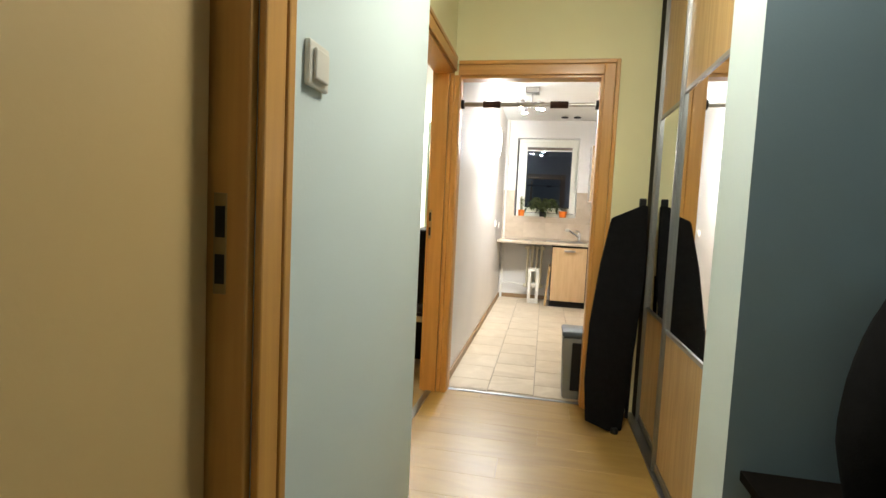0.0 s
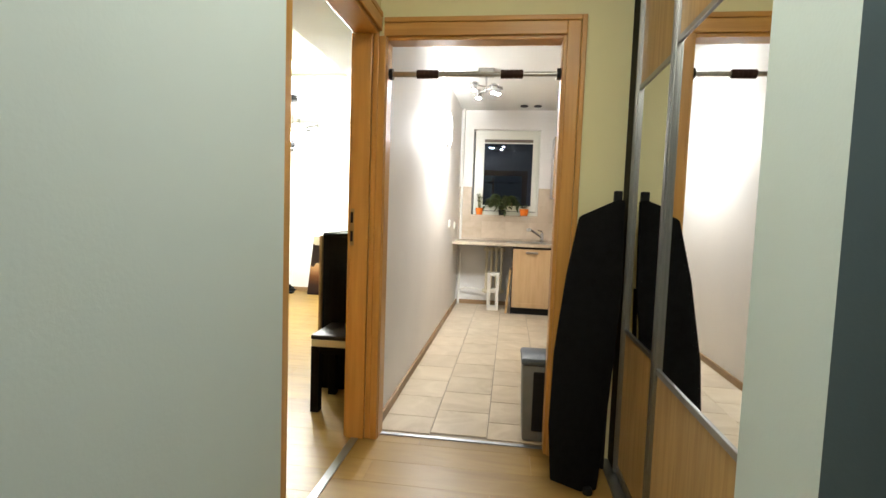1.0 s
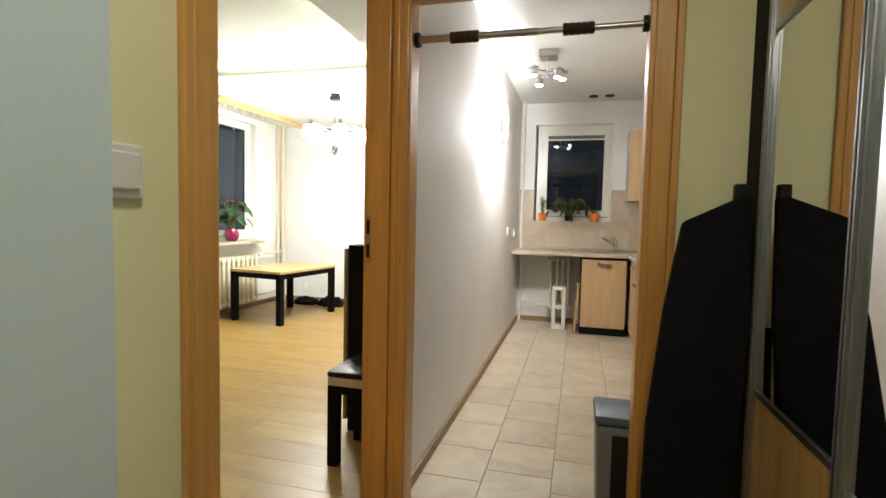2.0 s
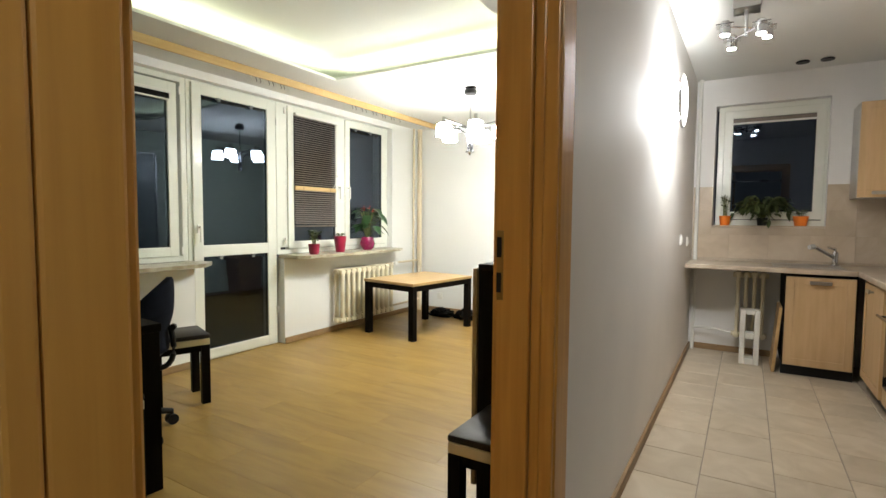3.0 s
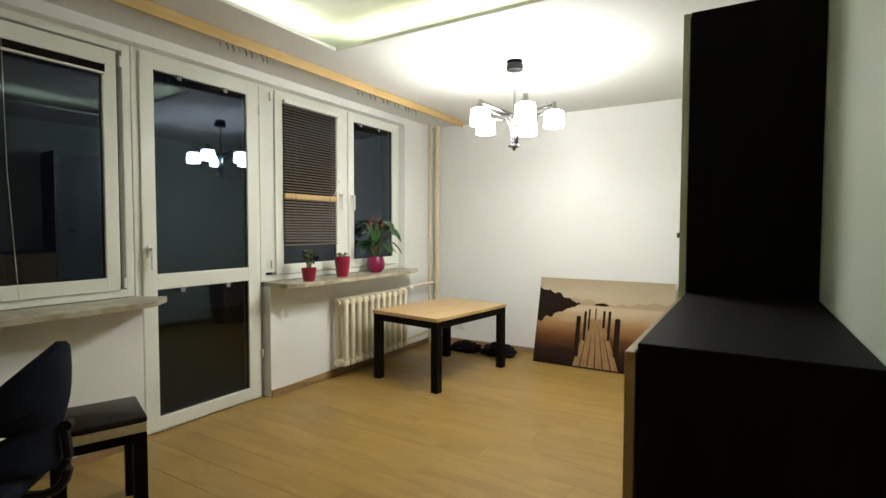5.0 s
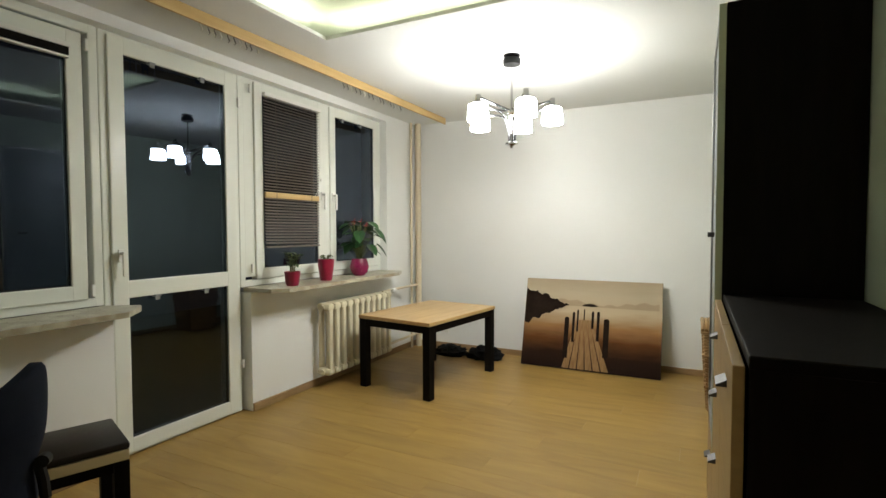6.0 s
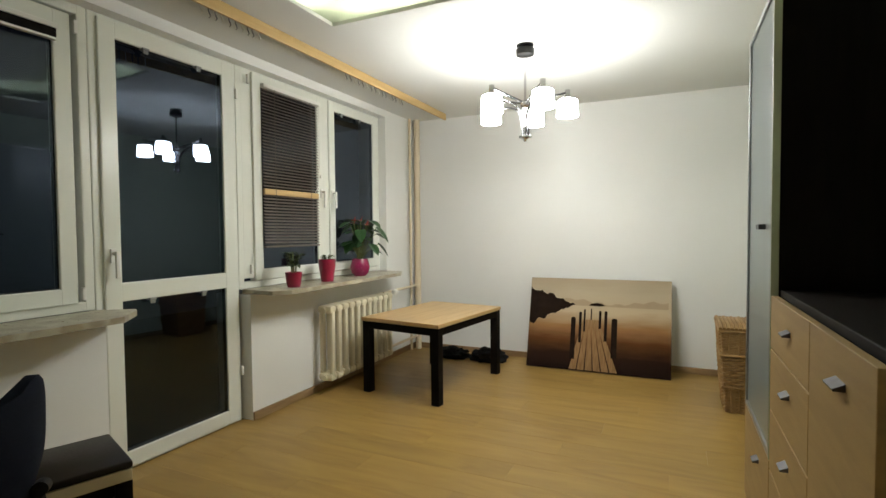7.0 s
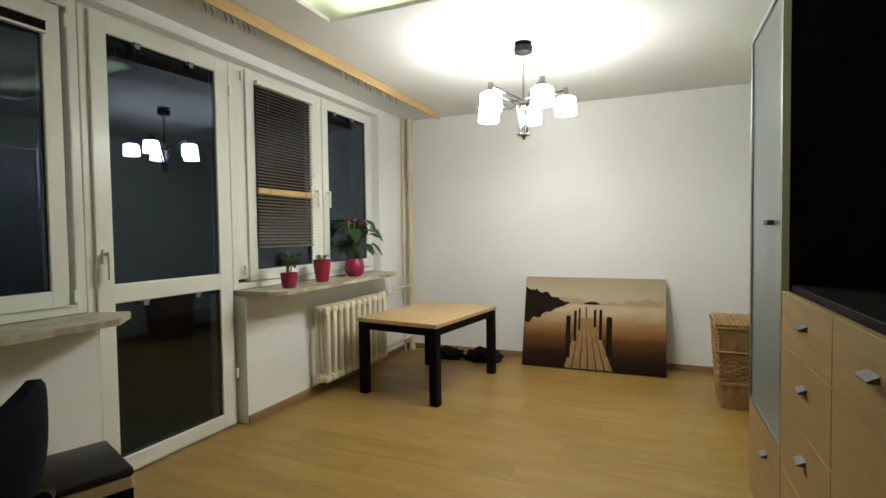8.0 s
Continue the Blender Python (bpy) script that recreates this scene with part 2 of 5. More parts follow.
M_PLASTIC = material("white_plastic", (0.76, 0.75, 0.70), 0.35, second=(0.72, 0.71, 0.66), rough_var=0.05)
M_MAGENTA = material("magenta_ceramic", (0.23, 0.012, 0.065), 0.25, second=(0.20, 0.010, 0.055), scale=6)
M_RED = material("red_ceramic", (0.25, 0.010, 0.040), 0.30, second=(0.22, 0.008, 0.022), scale=6, rough_var=0.02)
M_ORANGE = material("orange_pot", (0.80, 0.20, 0.015), 0.4, second=(0.72, 0.16, 0.01), scale=5)
M_TERRA = material("terracotta", (0.42, 0.15, 0.07), 0.75, second=(0.34, 0.11, 0.05), scale=7, bump=0.2)
M_SOIL = material("potting_soil", (0.03, 0.02, 0.012), 0.95, bump=0.6, bump_scale=120)
M_LEAF = material("deep_green_leaf", (0.018, 0.062, 0.014), 0.34, second=(0.010, 0.040, 0.009), scale=18, mix=0.8)
M_LEAFB = material("olive_leaf", (0.050, 0.072, 0.018), 0.5, second=(0.030, 0.046, 0.012), scale=18, mix=0.8)
M_STALK = material("plant_stalk", (0.14, 0.16, 0.05), 0.6)
M_FLOWER = material("red_flower", (0.50, 0.04, 0.015), 0.4)
M_WICKER = material("wicker", (0.31, 0.19, 0.075), 0.5, second=(0.21, 0.115, 0.038), scale=16, mix=0.8, bump=0.2, bump_scale=160)
# Dark copy of the wicker: shade between the strands put into colour.
M_WICKERGAP = material("wicker_gap_shade", (0.07, 0.038, 0.014), 0.9)
M_SLAT = material("dark_wood_slat", (0.150, 0.118, 0.092), 0.42, second=(0.110, 0.086, 0.066), scale=6, stretch=(10, 1, 10))
M_GREYPL = material("grey_plastic_bin", (0.19, 0.20, 0.20), 0.45, second=(0.16, 0.17, 0.17))
M_BLUEPL = material("slate_blue_lid", (0.10, 0.13, 0.17), 0.4, second=(0.09, 0.115, 0.15))
M_IRON = material("black_hob_iron", (0.012, 0.012, 0.012), 0.45)
M_OVENGLASS = material("black_oven_glass", (0.012, 0.012, 0.013), 0.06, coat=0.6, rough_var=0.02)
M_FOAM = material("brown_foam_grip", (0.045, 0.018, 0.014), 0.8, bump=0.3, bump_scale=200)
M_PULL = material("satin_pull", (0.11, 0.11, 0.11), 0.5, metal=1.0)
# White plastic toned down; its colour carries the shade on the living room switch.
M_DIMPLASTIC = material("dimmed_plastic", (0.50, 0.50, 0.40), 0.4, second=(0.46, 0.46, 0.36))
M_DARKBOARD = material("night_ground", (0.02, 0.02, 0.022), 0.9)
L_SHADE = glowing("lit_opal_glass", (1.0, 1.0, 0.955), 176.0)
L_LED = glowing("led_strip", (0.92, 1.0, 0.66), 68.0)
L_SPOT = glowing("lit_spot_bulb", (1.0, 0.97, 0.93), 860.0)
L_SCONCE = glowing("lit_halogen", (0.97, 0.98, 0.97), 3400.0)
L_DISH = glowing("lit_opal_dish", (0.95, 0.97, 1.0), 7.0)
L_HALL = glowing("lit_hall_globe", (1.0, 0.95, 0.79), 49.0)

CEIL, HIGH = 2.338, 2.48

# ---- the shell: floors, walls, ceilings ----
def structure(name, bm, mat, label, category):
    return solid(name, bm, mat, label, category, kind="structure")


floor_living = structure("floor_living", box(BM(), -4.77, -1.19, 3.5, 9.97, -0.12, -0.010), M_LAMEDGE, "oak laminate living room floor of wide boards", "floor")
floor_hall = structure("floor_hall", box(BM(), -1.19, 1.3, 0.7, 5.572, -0.12, -0.010), M_LAMEDGE, "oak laminate hallway floor of wide boards", "floor")
floor_kitchen = structure("floor_kitchen", box(BM(), -1.196, 0.75, 5.572, 9.97, -0.12, -0.006), M_GROUT, "beige square tiles with darker joints on kitchen floor", "floor")
floor_side = structure("floor_side_room", box(BM(), -2.2, -1.19, 1.8, 3.5, -0.12, -0.002), M_GROUT, "plain side room floor", "floor")

# the wall between living room and hall / kitchen, with the living room doorway
structure("wall_living_east", slab("x", -1.315, -1.196, 4.115, 9.77, 0, HIGH, [(4.464, 5.474, 0, 2.03)]), M_SAGE, "pale sage-green inner wall of the living room with a doorway", "wall")
structure("wall_hall_paint", slab("x", -1.196, -1.19, 4.115, 5.475, 0, HIGH, [(4.464, 5.474, 0, 2.03)]), M_YELLOW, "pale yellow painted hallway wall beside the living room doorway", "wall")
structure("wall_kitchen_door", slab("y", 5.475, 5.572, -1.19, 0.75, 0, HIGH, [(-1.172, -0.298, 0, 2.005)]), M_YELLOW, "pale yellow wall round the kitchen doorway", "wall")
structure("wall_kitchen_door_back", slab("y", 5.572, 5.578, -1.196, 0.75, 0, HIGH, [(-1.172, -0.298, 0, 2.005)]), M_KITCH, "white kitchen side of the doorway wall", "wall")
structure("wall_kitchen_west", slab("x", -1.196, -1.192, 5.578, 9.52, 0, HIGH), M_KITCH, "long white kitchen wall with a wall lamp", "wall")
structure("wall_kitchen_north", slab("y", 9.52, 9.77, -1.196, 0.75, 0, HIGH, [(-1.03, -0.19, 1.16, 2.24)]), M_KITCH, "white kitchen wall with a window recess", "wall")
structure("wall_kitchen_east", slab("x", 0.62, 0.75, 5.578, 9.52, 0, HIGH), M_KITCH, "white kitchen wall behind the cabinets", "wall")
structure("wall_living_north", slab("y", 9.77, 9.97, -4.77, -1.196, 0, HIGH), M_WHITE, "plain white end wall of the living room", "wall")
structure("wall_living_west", slab("x", -4.77, -4.47, 3.5, 9.77, 0, HIGH, [(4.95, 6.62, 0.81, 2.275), (6.62, 7.52, 0, 2.275), (7.52, 9.20, 0.81, 2.275)]), M_WHITE, "white outer wall with windows and a balcony door", "wall")
structure("wall_living_south", slab("y", 3.50, 3.62, -4.47, -1.196, 0, HIGH), M_WHITE, "plain white back wall of the living room", "wall")
structure("wall_living_corner", slab("x", -1.315, -1.196, 3.62, 4.115, 0, HIGH), M_WHITE, "short white wall by the doorway", "wall")
structure("wall_hall_west", slab("x", -1.13, -1.03, 0.7, 4.115, 0, HIGH, [(2.20, 3.066, 0, 2.045)]), M_MINT, "pale mint hallway wall with a light switch", "wall")
structure("wall_hall_step", slab("y", 4.015, 4.115, -1.196, -1.13, 0, HIGH), M_MINT, "short return of the pale mint hallway wall", "wall")
stub = BM()
box(stub, -0.075, 0.75, 3.80, 4.048, 0, HIGH)
stub_wall = structure("wall_closet_end", stub, [M_MINT, M_BLUE], "wall end beside the closet, pale inside and blue-grey outside", "wall")
for f in stub_wall.data.polygons:
    if f.normal.y < -0.9:
        f.material_index = 1
structure("wall_hall_east", slab("x", 1.2, 1.3, 0.7, 3.80, 0, HIGH), M_BLUE, "blue-grey hallway wall", "wall")
structure("wall_hall_south", slab("y", 0.6, 0.7, -1.13, 1.3, 0, HIGH), M_MINT, "pale hallway wall behind the entrance", "wall")
structure("wall_closet_back", slab("x", 0.62, 0.75, 4.048, 5.475, 0, HIGH), M_WHITE, "closet back wall", "wall")
structure("wall_side_room", slab("x", -2.3, -2.2, 1.8, 3.5, 0, HIGH), M_TAN, "tan wall of the side room", "wall")
structure("wall_side_north", slab("y", 3.40, 3.50, -2.2, -1.13, 0, HIGH), M_TAN, "tan end wall of the side room", "wall")
structure("wall_side_south", slab("y", 1.7, 1.8, -2.3, -1.13, 0, HIGH), M_TAN, "tan end wall of the side room", "wall")

# ceilings: the living room's is lowered round a lit tray
TX0, TX1, TY0, TY1 = -3.73, -2.0, 4.75, 7.43
bm = BM()
for a, b, c, d in ((-4.47, TX0, 3.62, 9.77), (TX1, -1.315, 3.62, 9.77), (TX0, TX1, 3.62, TY0), (TX0, TX1, TY1, 9.77)):
    box(bm, a, b, c, d, CEIL, CEIL + 0.02)
structure("ceiling_living", bm, M_CEIL, "white lowered ceiling round a lit tray", "ceiling")
structure("ceiling_tray", box(BM(), -4.77, -1.196, 3.5, 9.97, 2.47, 2.6), M_CEIL, "white upper ceiling inside the lit tray", "ceiling")
structure("ceiling_hall", box(BM(), -1.196, 1.3, 0.6, 5.575, HIGH, HIGH + 0.14), M_CEIL, "white hallway ceiling", "ceiling")
structure("ceiling_kitchen", box(BM(), -1.196, 0.75, 5.575, 9.77, HIGH, HIGH + 0.14), M_CEIL, "white kitchen ceiling", "ceiling")
structure("ceiling_side_room", box(BM(), -2.3, -1.196, 1.7, 3.5, HIGH, HIGH + 0.14), M_CEIL, "side room ceiling", "ceiling")

# the glowing strips that lie hidden on the lowered ceiling, behind the tray's lip
led = thing("led_strip_light", "glowing LED strip hidden round the ceiling tray", "ceiling light", ((TX0 + TX1) / 2, (TY0 + TY1) / 2, CEIL + 0.02))
for a, b, c, d in ((TX0 - 0.10, TX0 - 0.085, TY0, TY1), (TX1 + 0.085, TX1 + 0.10, TY0, TY1), (TX0, TX1, TY0 - 0.10, TY0 - 0.085), (TX0, TX1, TY1 + 0.085, TY1 + 0.10)):
    part("strip", box(BM(), a, b, c, d, CEIL + 0.02, CEIL + 0.03), L_LED, led, world=True)

# skirting boards
def skirting(name, x0, x1, y0, y1):
    structure(name, box(BM(), x0, x1, y0, y1, 0, 0.055, 0.004), M_SKIRT, "brown wooden skirting board", "skirting board")


skirting("baseboard_living_north", -4.45, -1.315, 9.755, 9.77)
skirting("baseboard_living_west", -4.47, -4.455, 7.52, 9.755)
skirting("baseboard_window", -4.47, -4.455, 3.62, 6.62)
skirting("baseboard_living_east", -1.330, -1.315, 5.525, 9.755)
skirting("baseboard_living_south", -4.455, -1.315, 3.62, 3.635)
skirting("baseboard_kitchen_west", -1.192, -1.174, 5.578, 9.50)
skirting("baseboard_kitchen_north", -1.174, -0.50, 9.505, 9.52)

# door frames
def door_frame(name, axis, face_lo, face_hi, u0, u1, top, label, trims=(True, True), left=True, right=True, deep=None):
    """Lining with a stop and moulded architraves; u0..u1 is the clear opening, the wall lies between face_lo and face_hi."""
    fr = new(name)
    tagged(fr, label, "door frame", kind="structure")

    def b(bm, ua, ub, va, vb, za, zb, bev=0.004):
        if axis == "x":
            return box(bm, va, vb, ua, ub, za, zb, bev)
        return box(bm, ua, ub, va, vb, za, zb, bev)
    lin = 0.022
    part("lining", b(BM(), u0 - 0.001, u0 + lin, face_lo + 0.002, face_hi - 0.002, 0, top), M_DOOR, fr)
    part("lining", b(BM(), u1 - lin, u1 + 0.001, face_lo + 0.002, deep or face_hi - 0.002, 0, top), M_DOOR, fr)
    part("lining", b(BM(), u0 + lin, u1 - lin, face_lo + 0.002, face_hi - 0.002, top - lin, top + 0.001), M_DOORH, fr)
    for face, sgn, on in ((face_lo, -1, trims[0]), (face_hi, 1, trims[1])):
        if not on:
            continue
        for a, c, d in ((0.0, 0.062, 0.014), (0.0635, 0.088, 0.017)):
            va, vb = sorted((face, face + sgn * d))
            if left:
                part("architrave", b(BM(), u0 + 0.006 - c, u0 + 0.006 - a, va, vb, 0, top + c - 0.006), M_DOOR, fr)
            if right:
                part("architrave", b(BM(), u1 - 0.006 + a, u1 - 0.006 + c, va, vb, 0, top + c - 0.006), M_DOOR, fr)
            part("head_trim", b(BM(), u0 + 0.006 - (a if left else 0), u1 - 0.006 + (a if right else 0), va, vb, top - 0.006 + a, top - 0.006 + c), M_DOORH, fr)
    return fr


kframe = door_frame("door_frame_kitchen", "y", 5.475, 5.578, -1.172, -0.298, 2.005, "honey-coloured wooden frame of the kitchen doorway", left=False)
part("architrave", box(BM(), -1.190, -1.154, 5.459, 5.475, 0, 2.000, 0.004), M_DOOR, kframe)
part("architrave", box(BM(), -1.2185, -1.191, 5.463, 5.475, 0, 2.068, 0.004), M_DOOR, kframe)
lframe = door_frame("door_frame_living", "x", -1.315, -1.19, 4.464, 5.474, 2.03, "honey-coloured wooden frame of the living room doorway", right=False, deep=-1.2205)
part("architrave", box(BM(), -1.329, -1.315, 5.468, 5.505, 0, 2.11, 0.004), M_DOOR, lframe)
plate = part("strike_plate", box(BM(), -1.310, -1.291, 5.4495, 5.4518, 0.985, 1.167, 0.001), M_BRASS, lframe, "worn brass strike plate")
# Black slabs on the plate stand in for the shade inside its holes.
part("latch_hole", box(BM(), -1.309, -1.296, 5.4480, 5.4494, 1.097, 1.150), M_GASKET, plate)
part("latch_hole", box(BM(), -1.309, -1.296, 5.4480, 5.4494, 1.005, 1.057), M_GASKET, plate)
hframe = door_frame("door_frame_side_room", "x", -1.13, -1.03, 2.20, 3.066, 2.045, "honey-coloured wooden frame of the side room doorway")
plate = part("strike_plate", box(BM(), -1.088, -1.066, 3.0415, 3.0438, 1.012, 1.168, 0.001), M_BRASS, hframe, "worn brass strike plate")
# Same here: the holes' darkness is a black slab, nothing is cut out.
part("latch_hole", box(BM(), -1.084, -1.068, 3.040, 3.0414, 1.100, 1.148), M_GASKET, plate)
part("latch_hole", box(BM(), -1.084, -1.068, 3.040, 3.0414, 1.028, 1.074), M_GASKET, plate)

# thresholds
structure("threshold_living", box(BM(), -1.285, -1.245, 4.486, 5.452, 0, 0.006, 0.003), M_ALU, "narrow metal threshold strip", "threshold")
structure("threshold_kitchen", box(BM(), -1.150, -0.320, 5.525, 5.555, 0, 0.006, 0.003), M_ALU, "narrow metal threshold strip", "threshold")


def door_leaf(name, label, at, turn, width=0.80, flush=None):
    """A wooden leaf hinged at its origin, closed along +x of its own axes, with a sunk panel."""
    d = thing(name, label, "door", at, turn)
    if flush:
        part("leaf", box(BM(), 0, width, -0.02, 0.02, 0.008, 2.0, 0.003), flush, d)
        return d
    bm = BM()
    box(bm, 0, 0.11, -0.02, 0.02, 0.008, 2.0, 0.003)
    box(bm, width - 0.11, width, -0.02, 0.02, 0.008, 2.0, 0.003)
    box(bm, 0.11, width - 0.11, -0.019, 0.019, 0.008, 0.25)
    box(bm, 0.11, width - 0.11, -0.019, 0.019, 1.86, 2.0)
    box(bm, 0.11, width - 0.11, -0.019, 0.019, 0.86, 1.02)
    part("leaf", bm, M_DOOR, d)
    for za, zb in ((0.25, 0.86), (1.02, 1.86)):
        part("panel", box(BM(), 0.11, width - 0.11, -0.010, 0.010, za, zb), M_DOOR, d)
    pl = part("handle_plate", box(BM(), width - 0.075, width - 0.035, 0.02, 0.026, 0.92, 1.16, 0.002), M_BRASS, d, "worn brass handle plate")
    bm = BM()
    cyl(bm, (width - 0.055, 0.024, 1.09), (width - 0.055, 0.075, 1.09), 0.010, seg=12)
    tube(bm, [(width - 0.055, 0.07, 1.09), (width - 0.085, 0.074, 1.09), (width - 0.17, 0.072, 1.088)], [0.009, 0.010, 0.008])
    part("lever", bm, M_BRASS, pl, smooth=True)
    return d


door_leaf("door", "honey-coloured wooden door standing open into the living room", (-1.335, 4.487, 0), 154.7, 0.86)
door_leaf("door", "plain tan side room door standing slightly ajar", (-1.088, 2.226, 0), 91.8, 0.81, M_TAN)


# ---- windows ----
def casement(parent, y0, y1, z0, z1, x=-4.53, pane_name="pane", rail=0.075):
    """One sash: four mitred profiles, a gasket line and a pane."""
    sash = part("sash", BM_frame(y0, y1, z0, z1, x - 0.055, x, rail), M_PVC, parent, smooth=False, world=True)
    part("gasket", BM_frame(y0 + rail - 0.001, y1 - rail + 0.001, z0 + rail - 0.001, z1 - rail + 0.001, x - 0.034, x - 0.012, 0.006, 0), M_GASKET, sash, world=True)
    pane = part("pane", pane_sheet(x - 0.028, y0 + rail, y1 - rail, z0 + rail - 0.004, z1 - rail + 0.004), [M_GLASS, M_GLASSBACK], sash, world=True)
    pane.visible_shadow = False
    return sash


def pane_sheet(x, y0, y1, z0, z1, twist=-2.6):
    """A glass sheet, turned by twist so that its reflections fit the camera's view."""
    bm = box(BM(), -0.002, 0.002, (y0 - y1) / 2, (y1 - y0) / 2, z0, z1)
    for f in bm.faces:
        f.material_index = 0 if f.normal.x > 0.5 else 1
    bm.transform(pose(x, (y0 + y1) / 2, 0, 0, 0, twist))
    return bm


def BM_frame(y0, y1, z0, z1, xa, xb, w, bev=0.006):
    bm = BM()
    box(bm, xa, xb, y0, y0 + w, z0, z1, bev)
    box(bm, xa, xb, y1 - w, y1, z0, z1, bev)
    box(bm, xa + 0.0005, xb - 0.0005, y0 + w - bev, y1 - w + bev, z0, z0 + w, bev)
    box(bm, xa + 0.0005, xb - 0.0005, y0 + w - bev, y1 - w + bev, z1 - w, z1, bev)
    return bm


def window_handle(parent, y, z, down=True):
    bm = BM()
    box(bm, -4.53, -4.521, y - 0.014, y + 0.014, z - 0.035, z + 0.035, 0.003)
    cyl(bm, (-4.522, y, z + 0.012), (-4.492, y, z + 0.012), 0.009, seg=10)
    box(bm, -4.500, -4.486, y - 0.010, y + 0.010, z - 0.11, z + 0.022, 0.004)
    part("window_handle", bm, M_PLASTIC, parent, "white turning handle", world=True)


def hinges(parent, y, z0, z1):
    bm = BM()
    for z in (z0, z1):
        box(bm, -4.53, -4.512, y - 0.008, y + 0.008, z, z + 0.06, 0.003)
    part("hinge", bm, M_PLASTIC, parent, world=True)


def window_structure(name, label):
    ob = new(name)
    return tagged(ob, label, "window", kind="structure")


WX = -4.545
w1 = window_structure("window_1", "white plastic double window with blinds pulled up, night outside")
part("window_frame", BM_frame(4.95, 6.62, 0.843, 2.275, WX - 0.06, WX, 0.045), M_PVC, w1, world=True)
part("mullion", box(BM(), WX - 0.06, WX, 5.775, 5.875, 0.89, 2.23, 0.005), M_PVC, w1, world=True)
casement(w1, 4.985, 5.796, 0.885, 2.215)
casement(w1, 5.86, 6.54, 0.885, 2.215)
window_handle(w1, 5.765, 1.53)
window_handle(w1, 5.895, 1.53)
hinges(w1, 6.555, 0.90, 2.13)
bd = window_structure("balcony_door", "white plastic balcony door with two panes, closed, night outside")
part("window_frame", BM_frame(6.622, 7.50, 0.0, 2.275, WX - 0.06, WX, 0.045), M_PVC, bd, world=True)
bsash = part("sash", BM_frame(6.66, 7.471, 0.012, 2.257, -4.585, -4.53, 0.085), M_PVC, bd, world=True)
part("cross_rail", box(BM(), -4.584, -4.531, 6.74, 7.391, 0.867, 0.962, 0.005), M_PVC, bd, world=True)
for za, zb in ((0.094, 0.872), (0.957, 2.176)):
    part("gasket", BM_frame(6.743, 7.388, za, zb, -4.564, -4.542, 0.006, 0), M_GASKET, bsash, world=True)
    pn = part("pane", pane_sheet(-4.557, 6.746, 7.385, za, zb), [M_GLASS, M_GLASSBACK], bsash, world=True)
    pn.visible_shadow = False
window_handle(bd, 6.70, 1.10)
hinges(bd, 7.487, 0.30, 2.05)
w2 = window_structure("window_2", "white plastic double window with a lowered dark blind, night outside")
part("window_frame", BM_frame(7.502, 9.20, 0.843, 2.275, WX - 0.06, WX, 0.045), M_PVC, w2, world=True)
part("mullion", box(BM(), WX - 0.06, WX, 8.35, 8.44, 0.91, 2.245, 0.005), M_PVC, w2, world=True)
part("side_profile", box(BM(), WX - 0.058, WX - 0.002, 7.545, 7.645, 0.91, 2.245, 0.003), M_PVC, w2, world=True)
casement(w2, 7.631, 8.357, 0.890, 2.262)
casement(w2, 8.433, 9.15, 0.890, 2.262)
window_handle(w2, 8.325, 1.51)
window_handle(w2, 8.465, 1.51)
hinges(w2, 7.585, 0.94, 2.17)

# marble sills with a splayed end
for nm, o in (("window_sill", [(-4.545, 7.525), (-4.545, 9.19), (-4.30, 9.19), (-4.22, 9.02), (-4.22, 7.62), (-4.29, 7.525)]),
              ("window_sill", [(-4.545, 4.80), (-4.545, 6.618), (-4.40, 6.72), (-4.36, 6.70), (-4.22, 6.55), (-4.22, 4.80)])):
    structure(nm, prism(BM(), o, "z", 0.815, 0.842), M_MARBLE, "thin greenish marble window sill", "window sill")

# ---- living room ----
def box_part(parent, name, mat, *dims, bevel=0.003, label="", world=False):
    return part(name, box(BM(), *dims, bevel), mat, parent, label, world=world)


def square_table(name, label, at, turn, w, d, h, leg, top_mat, lip, thick=0.03, apron=0.08):
    """A table with its near corner at the origin; w along x (negative), d along y."""
    t = thing(name, label, "table", at, turn)
    part("tabletop", box(BM(), -w, 0, 0, d, h - thick, h, 0.003), top_mat, t)
    i = 0.006
    for a, b in ((-w + i, i), (-leg - i, i), (-w + i, d - leg - i), (-leg - i, d - leg - i)):
        part("leg", box(BM(), a, a + leg, b, b + leg, 0, h - thick, 0.003), M_BLACKWOOD, t)
    zc = h - thick - 0.001
    for dims in ((-w + leg, -leg, 0.012, 0.035), (-w + leg, -leg, d - 0.035, d - 0.012)):
        part("apron", box(BM(), *dims, zc - apron, zc, 0.002), M_BLACKWOOD, t)
    for dims in ((-w + 0.012, -w + 0.035, leg, d - leg), (-0.035, -0.012, leg, d - leg)):
        part("apron", box(BM(), *dims, zc - apron, zc, 0.002), M_BLACKWOOD, t)
    return t


square_table("table", "low oak-topped table with thick black-brown legs", (-3.47, 8.205, 0), -7.5, 0.69, 0.98, 0.568, 0.062, M_TABLE, 0.0, 0.028, 0.055)
square_table("desk", "black-brown wooden desk by the window", (-2.995, 4.216, 0), -4.6, 0.87, 1.25, 0.737, 0.085, M_BLACKWOOD, 0.0, 0.035, 0.10)


